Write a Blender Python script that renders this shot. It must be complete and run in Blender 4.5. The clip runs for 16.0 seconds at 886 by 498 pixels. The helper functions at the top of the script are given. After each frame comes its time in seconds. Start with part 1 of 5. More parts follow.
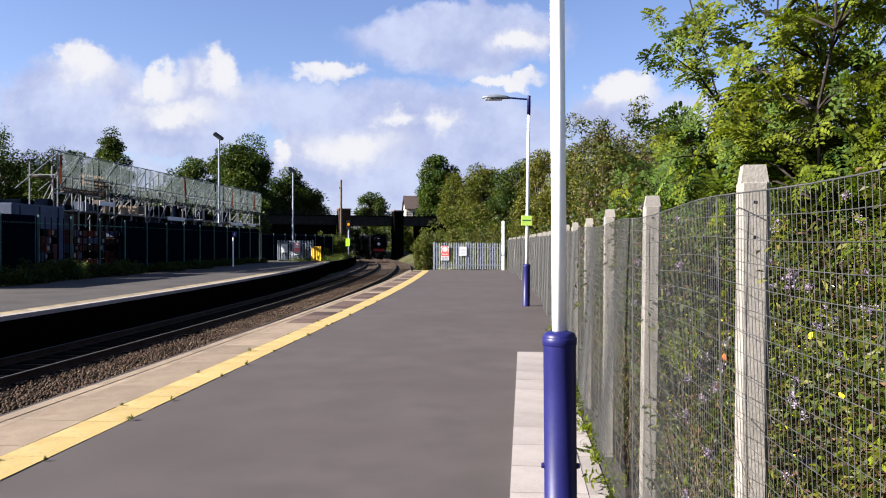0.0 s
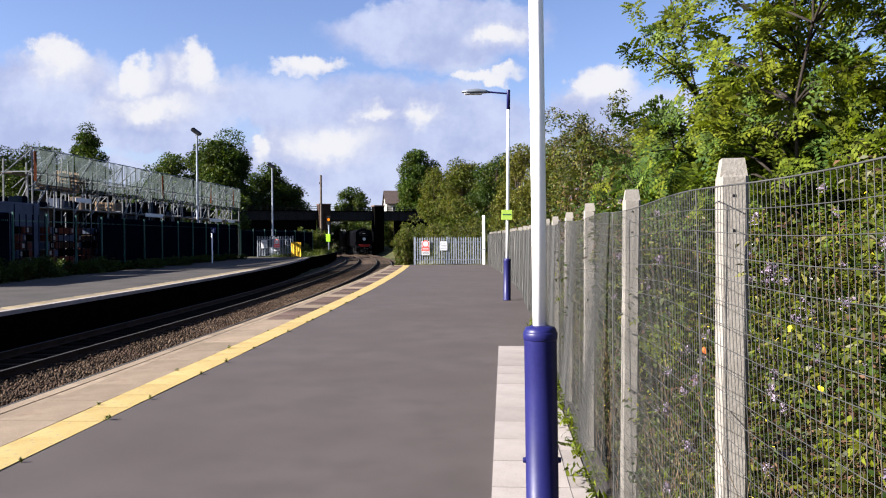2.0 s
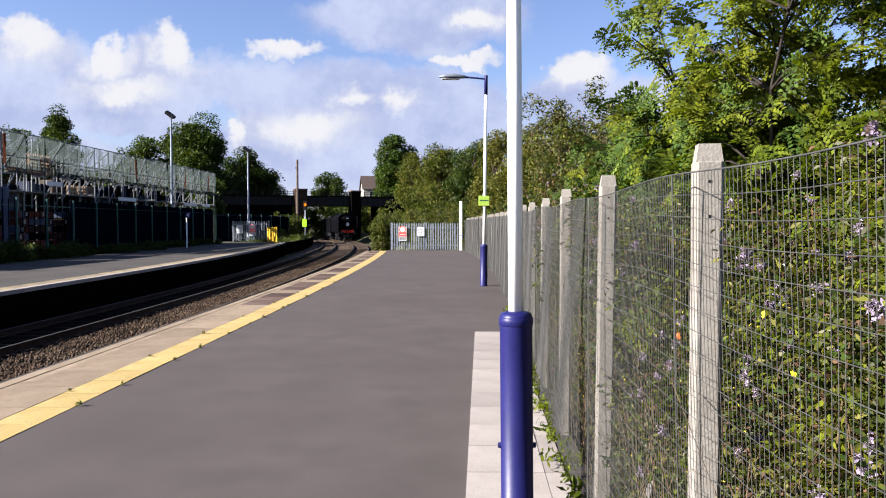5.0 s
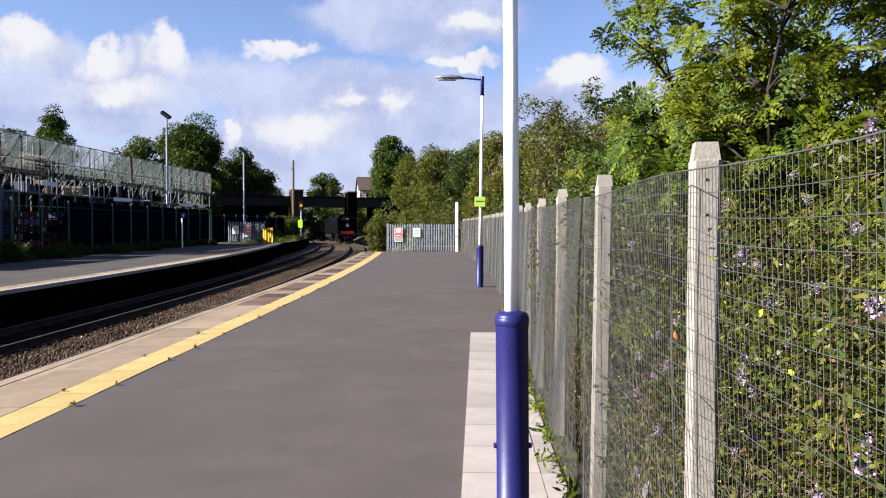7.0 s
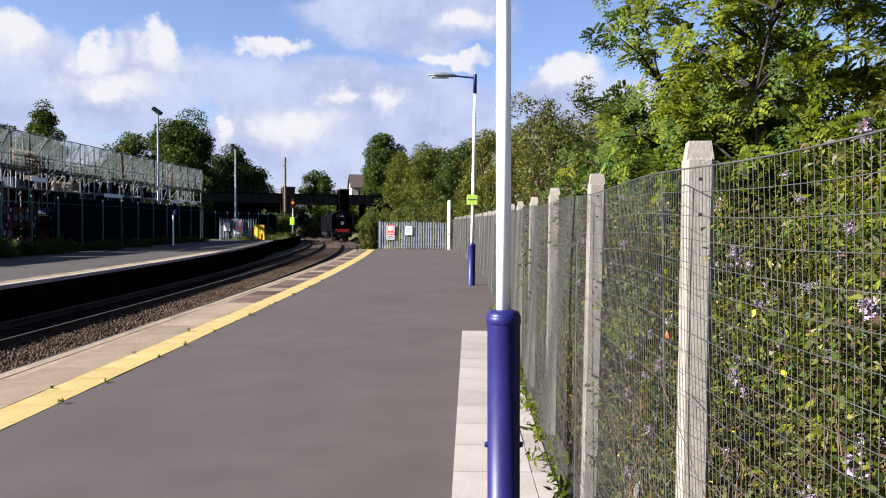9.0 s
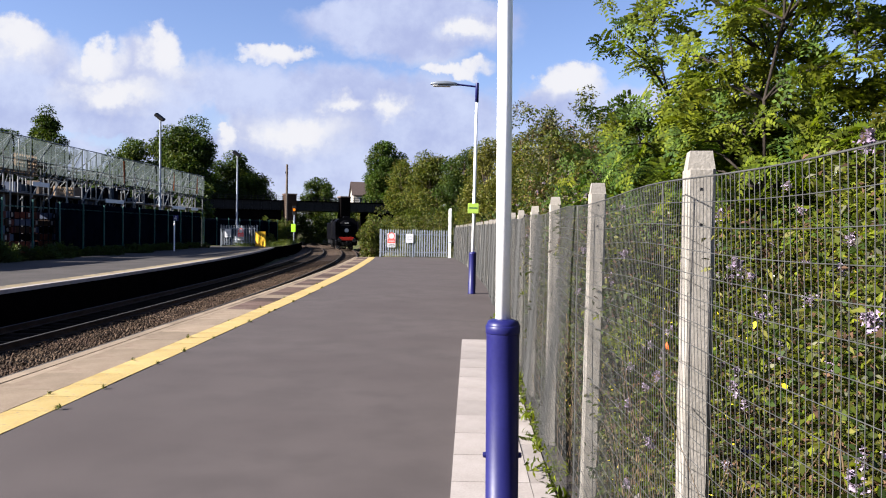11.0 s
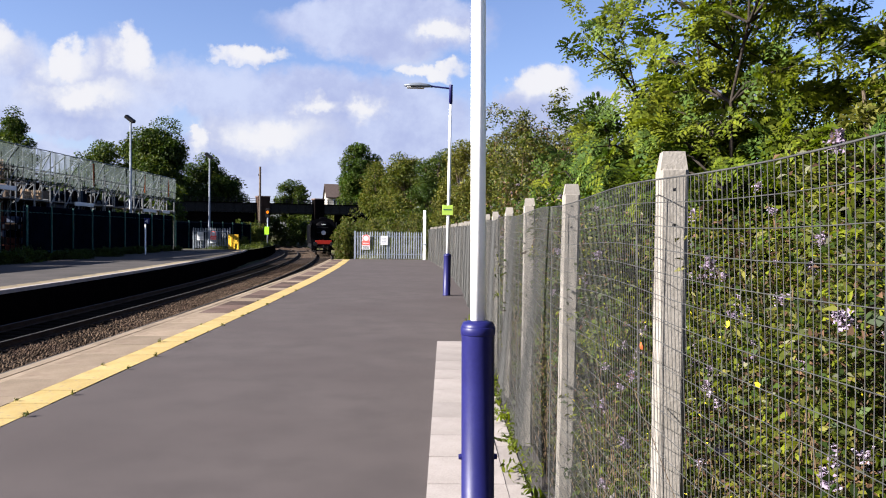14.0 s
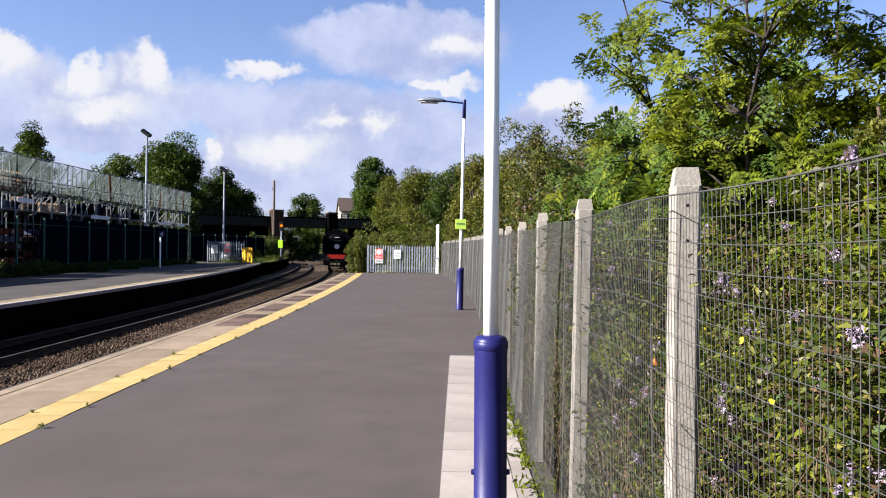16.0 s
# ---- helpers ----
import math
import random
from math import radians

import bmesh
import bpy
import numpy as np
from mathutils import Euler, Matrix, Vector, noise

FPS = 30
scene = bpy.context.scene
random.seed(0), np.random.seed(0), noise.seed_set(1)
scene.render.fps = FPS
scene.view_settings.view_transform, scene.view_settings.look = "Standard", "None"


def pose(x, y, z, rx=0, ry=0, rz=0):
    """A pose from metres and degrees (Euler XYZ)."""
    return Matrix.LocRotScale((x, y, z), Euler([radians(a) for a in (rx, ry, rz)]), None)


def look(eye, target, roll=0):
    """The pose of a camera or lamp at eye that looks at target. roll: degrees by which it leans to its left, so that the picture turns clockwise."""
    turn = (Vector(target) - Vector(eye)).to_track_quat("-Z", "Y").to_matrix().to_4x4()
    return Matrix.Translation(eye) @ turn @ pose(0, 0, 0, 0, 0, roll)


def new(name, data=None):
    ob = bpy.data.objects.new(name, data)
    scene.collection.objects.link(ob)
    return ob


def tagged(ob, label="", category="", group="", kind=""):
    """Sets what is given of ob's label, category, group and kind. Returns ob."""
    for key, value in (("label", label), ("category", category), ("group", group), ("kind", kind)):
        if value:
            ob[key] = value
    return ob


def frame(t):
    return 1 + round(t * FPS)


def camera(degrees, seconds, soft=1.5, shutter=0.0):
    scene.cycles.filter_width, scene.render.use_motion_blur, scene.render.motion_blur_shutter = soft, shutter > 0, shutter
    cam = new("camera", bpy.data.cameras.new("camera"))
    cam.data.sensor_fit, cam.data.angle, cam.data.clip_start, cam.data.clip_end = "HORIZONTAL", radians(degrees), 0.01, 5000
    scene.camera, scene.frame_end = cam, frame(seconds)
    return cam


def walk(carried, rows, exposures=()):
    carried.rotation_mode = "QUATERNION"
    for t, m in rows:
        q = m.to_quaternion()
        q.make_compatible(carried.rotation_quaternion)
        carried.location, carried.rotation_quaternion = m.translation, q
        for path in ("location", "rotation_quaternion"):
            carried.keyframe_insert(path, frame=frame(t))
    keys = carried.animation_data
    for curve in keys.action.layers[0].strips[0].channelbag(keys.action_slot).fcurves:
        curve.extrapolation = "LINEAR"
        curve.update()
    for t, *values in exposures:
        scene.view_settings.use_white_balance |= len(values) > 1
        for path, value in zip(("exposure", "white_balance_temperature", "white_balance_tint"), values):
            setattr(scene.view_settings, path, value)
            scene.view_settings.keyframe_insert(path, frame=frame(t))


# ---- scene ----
cam = camera(60.0, 16.0, soft=1.1)
PATH = [
    (0, (0.004, 0.001, 1.697), (-0.146, 1.995, 1.683), 0.1),
    (0.5, (0.015, 0.026, 1.698), (-0.093, 2.023, 1.686), -0.3),
    (1, (0.005, 0.012, 1.697), (-0.098, 2.009, 1.664), 0.0),
    (1.5, (0.008, 0.027, 1.699), (-0.087, 2.025, 1.68), -0.1),
    (2, (0.007, 0.025, 1.7), (-0.093, 2.022, 1.672), -0.3),
    (2.5, (0.013, 0.056, 1.694), (-0.069, 2.054, 1.657), -0.2),
    (3, (0.002, 0.026, 1.696), (-0.058, 2.025, 1.684), -0.1),
    (3.5, (0.011, 0.062, 1.695), (-0.039, 2.061, 1.656), -0.3),
    (4, (0.007, 0.051, 1.695), (-0.048, 2.05, 1.65), 0.1),
    (4.5, (0.012, 0.05, 1.696), (-0.031, 2.048, 1.635), -0.1),
    (6.8, (0.014, 0.076, 1.686), (-0.019, 2.075, 1.617), 0.2),
    (7, (0.013, 0.069, 1.685), (-0.017, 2.068, 1.623), 0.1),
    (7.5, (0.015, 0.081, 1.685), (-0.007, 2.08, 1.616), 0.0),
    (8, (0.019, 0.081, 1.686), (-0.004, 2.079, 1.606), 0.1),
    (8.5, (0.011, 0.076, 1.683), (-0.008, 2.074, 1.592), 0.2),
    (9, (0.014, 0.089, 1.685), (0.005, 2.088, 1.618), 0.4),
    (11.5, (0.022, 0.109, 1.686), (0.009, 2.108, 1.654), 0.9),
    (12, (0.022, 0.093, 1.684), (0.009, 2.093, 1.671), 0.5),
    (12.5, (0.033, 0.102, 1.683), (0.058, 2.101, 1.628), 0.2),
    (13, (0.033, 0.113, 1.68), (0.064, 2.112, 1.631), 0.1),
    (13.5, (0.031, 0.127, 1.683), (0.095, 2.126, 1.652), 0.5),
    (14, (0.023, 0.123, 1.684), (0.077, 2.122, 1.644), 0.6),
    (14.5, (0.021, 0.116, 1.686), (0.062, 2.116, 1.655), 0.5),
    (15, (0.023, 0.122, 1.683), (0.06, 2.121, 1.654), 0.7),
    (15.5, (0.022, 0.113, 1.686), (0.035, 2.112, 1.652), 0.4),
    (16, (0.021, 0.11, 1.687), (0.041, 2.109, 1.683), 0.8),
]
walk(cam, [(t, look(eye, target, roll)) for t, eye, target, roll in PATH])

# ---- world and sun ----
SUN_AZ, SUN_EL = (-0.95, -0.31), radians(26)
world = bpy.data.worlds.new("sky")
scene.world = world
world.use_nodes = True


class Nodes:
    """Small helper to write node trees as formulas."""

    def __init__(self, tree):
        self.tree = tree
        tree.nodes.clear()

    def add(self, kind):
        return self.tree.nodes.new(kind)

    def link(self, a, b):
        self.tree.links.new(a, b)

    def put(self, socket, value):
        if isinstance(value, bpy.types.NodeSocket):
            self.link(value, socket)
        else:
            socket.default_value = value

    def math(self, op, a, b=0.0, c=0.0):
        node = self.add("ShaderNodeMath")
        node.operation = op
        for n, v in enumerate((a, b, c)):
            self.put(node.inputs[n], v)
        return node.outputs[0]

    def ramp(self, value, low, high):
        node = self.add("ShaderNodeMapRange")
        node.interpolation_type = "SMOOTHSTEP"
        for n, v in enumerate((value, low, high, 0.0, 1.0)):
            self.put(node.inputs[n], v)
        return node.outputs[0]

    def mix(self, factor, a, b, blend="MIX"):
        node = self.add("ShaderNodeMix")
        node.data_type, node.blend_type = "RGBA", blend
        self.put(node.inputs[0], factor)
        self.put(node.inputs[6], a)
        self.put(node.inputs[7], b)
        return node.outputs[2]

    def noise(self, vector, scale, detail=4.0, rough=0.55):
        node = self.add("ShaderNodeTexNoise")
        if vector is not None:
            self.link(vector, node.inputs["Vector"])
        node.inputs["Scale"].default_value = scale
        node.inputs["Detail"].default_value = detail
        node.inputs["Roughness"].default_value = rough
        return node


def build_sky():
    n = Nodes(world.node_tree)
    sky = n.add("ShaderNodeTexSky")
    sky.sky_type, sky.sun_disc, sky.sun_elevation = "NISHITA", False, SUN_EL
    sky.sun_rotation = math.atan2(SUN_AZ[0], SUN_AZ[1])
    sky.air_density, sky.dust_density, sky.ozone_density = 1.0, 0.6, 1.3
    coord = n.add("ShaderNodeTexCoord").outputs["Generated"]
    split = n.add("ShaderNodeSeparateXYZ")
    n.link(coord, split.inputs[0])
    ahead = n.math("MAXIMUM", split.outputs[1], 0.05)
    u = n.math("DIVIDE", split.outputs[0], ahead)
    v = n.math("DIVIDE", split.outputs[2], ahead)
    flat = n.add("ShaderNodeCombineXYZ")
    n.link(u, flat.inputs[0]), n.link(v, flat.inputs[1])
    puff = n.noise(flat.outputs[0], 7.0, 7.0, 0.6)
    fine = n.noise(flat.outputs[0], 24.0, 5.0, 0.6)
    parts = n.add("ShaderNodeSeparateColor")
    n.link(puff.outputs["Color"], parts.inputs[0])
    lump = n.noise(flat.outputs[0], 70.0, 4.0, 0.6)
    crisp, small = n.add("ShaderNodeSeparateColor"), n.add("ShaderNodeSeparateColor")
    n.link(fine.outputs["Color"], crisp.inputs[0]), n.link(lump.outputs["Color"], small.inputs[0])
    du, dv = u, v
    for cut, wide, tall in ((parts, 0.085, 0.055), (crisp, 0.055, 0.045), (small, 0.016, 0.016)):
        du = n.math("ADD", du, n.math("MULTIPLY", n.math("SUBTRACT", cut.outputs[0], 0.5), wide))
        dv = n.math("ADD", dv, n.math("MULTIPLY", n.math("SUBTRACT", cut.outputs[1], 0.5), tall))

    def masses(rows, foot):
        best = None
        for x, y, rx, ry in rows:
            a = n.math("DIVIDE", n.math("SUBTRACT", du, x), rx)
            b = n.math("DIVIDE", n.math("SUBTRACT", dv, y), ry)
            b = n.math("MAXIMUM", b, n.math("MULTIPLY", b, -foot))
            m = n.math("SUBTRACT", 1.0, n.math("ADD", n.math("MULTIPLY", a, a), n.math("MULTIPLY", b, b)))
            best = m if best is None else n.math("MAXIMUM", best, m)
        return best

    # heaps of cumulus: bright crowns, the grey-violet bodies under them and thin gaps
    body = masses(((-0.565, 0.172, 0.140, 0.092), (-0.392, 0.177, 0.077, 0.081), (-0.344, 0.134, 0.309, 0.088), (-0.116, 0.140, 0.243, 0.076), (-0.231, 0.226, 0.049, 0.015),
                   (-0.057, 0.273, 0.158, 0.043), (0.150, 0.161, 0.070, 0.052), (0.334, 0.154, 0.184, 0.052)), 0.7)
    crown = masses(((-0.451, 0.219, 0.035, 0.027), (-0.366, 0.228, 0.033, 0.034), (-0.565, 0.241, 0.044, 0.029), (-0.231, 0.226, 0.047, 0.014), (-0.200, 0.127, 0.063, 0.020),
                   (-0.292, 0.123, 0.013, 0.018), (-0.140, 0.161, 0.022, 0.010), (-0.077, 0.159, 0.018, 0.013), (0.024, 0.261, 0.027, 0.010),
                   (0.006, 0.213, 0.048, 0.012), (0.153, 0.201, 0.040, 0.021), (-0.436, 0.176, 0.052, 0.019)), 1.0)
    gap = masses(((-0.320, 0.139, 0.038, 0.022), (-0.447, 0.116, 0.033, 0.012), (-0.498, 0.121, 0.022, 0.010)), 1.0)
    other = n.noise(coord, 2.6, 7.0, 0.6)
    away = n.ramp(n.math("ABSOLUTE", u), 0.6, 0.9)
    rest = n.math("MULTIPLY", n.ramp(other.outputs[0], 0.54, 0.68), away)
    cover = n.math("MAXIMUM", n.ramp(body, -0.06, 0.5), n.math("MULTIPLY", rest, 0.9))
    cover = n.math("MULTIPLY", cover, n.math("SUBTRACT", 1.0, n.math("MULTIPLY", n.ramp(gap, -0.3, 0.9), 0.75)))
    billow = n.math("ADD", crown, n.math("MULTIPLY", n.math("SUBTRACT", fine.outputs[0], 0.5), 1.6))
    bright = n.math("ADD", n.math("MULTIPLY", n.ramp(billow, -0.55, 0.9), 0.60), n.math("MULTIPLY", n.ramp(billow, -2.6, 0.4), 0.36))
    shade = n.ramp(n.noise(flat.outputs[0], 9.0, 7.0, 0.62).outputs[0], 0.36, 0.66)
    grey = n.mix(shade, (0.54, 0.61, 0.94, 1), (0.75, 0.83, 1.11, 1))
    cloud = n.mix(bright, grey, (1.06, 1.06, 1.11, 1))
    blue = n.add("ShaderNodeVectorMath")
    blue.operation = "SCALE"
    n.link(sky.outputs[0], blue.inputs[0])
    blue.inputs[3].default_value = SKY
    haze = n.ramp(v, 0.16, 0.0)
    tinted = n.mix(1.0, blue.outputs[0], (1.0, 1.0, 1.30, 1), "MULTIPLY")
    clear = n.mix(n.math("MULTIPLY", haze, 0.35), tinted, (0.66, 0.72, 0.92, 1))
    total = n.math("MAXIMUM", n.math("MULTIPLY", cover, 0.95), n.ramp(billow, -0.35, 0.6))
    back = n.add("ShaderNodeBackground")
    n.link(n.mix(total, clear, cloud), back.inputs[0])
    back.inputs[1].default_value = 0.165
    n.link(back.outputs[0], n.add("ShaderNodeOutputWorld").inputs[0])


SKY = 0.18
build_sky()
sun = new("sun", bpy.data.lights.new("sun", "SUN"))
sun.data.energy, sun.data.angle, sun.data.color = 4.4, radians(0.6), (1.0, 0.948, 0.905)
sun.matrix_world = look((SUN_AZ[0] * 200, SUN_AZ[1] * 200, 200 * math.tan(SUN_EL)), (0, 0, 0))
scene.view_settings.exposure = 2.38


# ---- materials ----
def mat(name, c1, c2, rough=0.8, scale=4.0, fine=40.0, bump=0.2, metal=0.0, gloss=0.10, island=0.0, piece=0.0, spots=None, spot_at=(0.62, 0.7), spot_scale=1.5,
        thin=0.0, glow=0.0, depth=0.01, stretch=(1, 1, 1)):
    """A procedural surface: two colours over two scales of noise, optional stains, relief and variation from piece to piece."""
    m = bpy.data.materials.new(name)
    m.use_nodes = True
    n = Nodes(m.node_tree)
    coord = n.add("ShaderNodeTexCoord").outputs["Object"]
    if stretch != (1, 1, 1):
        mapping = n.add("ShaderNodeMapping")
        mapping.inputs["Scale"].default_value = stretch
        n.link(coord, mapping.inputs[0])
        coord = mapping.outputs[0]
    wide, grain = n.noise(coord, scale), n.noise(coord, fine, 3.0, 0.6)
    value = n.math("ADD", n.math("MULTIPLY", wide.outputs[0], 0.6), n.math("MULTIPLY", grain.outputs[0], 0.4))
    colour = n.mix(n.ramp(value, 0.36, 0.64), (*c1, 1), (*c2, 1))
    if island:
        r = n.add("ShaderNodeNewGeometry").outputs["Random Per Island"]
        colour = n.mix(1.0, colour, n.mix(r, (1 - island,) * 3 + (1,), (1 + island, 1 + island * 0.9, 1 + island * 0.6, 1)), "MULTIPLY")
    if piece:
        r = n.add("ShaderNodeObjectInfo").outputs["Random"]
        colour = n.mix(1.0, colour, n.mix(r, (1 - piece,) * 3 + (1,), (1 + piece,) * 3 + (1,)), "MULTIPLY")
    if spots:
        s = n.noise(coord, spot_scale, 5.0, 0.65)
        colour = n.mix(n.ramp(s.outputs[0], *spot_at), colour, (*spots, 1))
    b = n.add("ShaderNodeBsdfPrincipled")
    n.link(colour, b.inputs["Base Color"])
    n.link(n.math("ADD", n.math("MULTIPLY", grain.outputs[0], 0.16), rough - 0.08), b.inputs["Roughness"])
    b.inputs["Metallic"].default_value = metal
    b.inputs["Specular IOR Level"].default_value = 0.18 if thin else gloss
    if bump:
        relief = n.add("ShaderNodeBump")
        relief.inputs["Strength"].default_value = bump
        relief.inputs["Distance"].default_value = depth
        n.link(grain.outputs[0], relief.inputs["Height"])
        n.link(relief.outputs[0], b.inputs["Normal"])
    if glow:
        n.link(colour, b.inputs["Emission Color"])
        b.inputs["Emission Strength"].default_value = glow
    out = b.outputs[0]
    if thin:
        t = n.add("ShaderNodeBsdfTranslucent")
        n.link(n.mix(1.0, colour, (1.15, 1.25, 0.55, 1), "MULTIPLY"), t.inputs[0])
        x = n.add("ShaderNodeMixShader")
        x.inputs[0].default_value = thin
        n.link(out, x.inputs[1]), n.link(t.outputs[0], x.inputs[2])
        out = x.outputs[0]
    n.link(out, n.add("ShaderNodeOutputMaterial").inputs[0])
    return m


def netting_material():
    """Fine debris netting: mostly holes, with worn denser patches."""
    m = bpy.data.materials.new("debris netting")
    m.use_nodes = True
    n = Nodes(m.node_tree)
    coord = n.add("ShaderNodeTexCoord").outputs["Object"]
    d = n.add("ShaderNodeBsdfTranslucent")
    d.inputs[0].default_value = (0.038, 0.047, 0.047, 1)
    t = n.add("ShaderNodeBsdfTransparent")
    x = n.add("ShaderNodeMixShader")
    n.link(n.math("ADD", n.math("MULTIPLY", n.ramp(n.noise(coord, 1.3, 5.0).outputs[0], 0.25, 0.75), 0.38), 0.34), x.inputs[0])
    n.link(t.outputs[0], x.inputs[1]), n.link(d.outputs[0], x.inputs[2])
    n.link(x.outputs[0], n.add("ShaderNodeOutputMaterial").inputs[0])
    return m


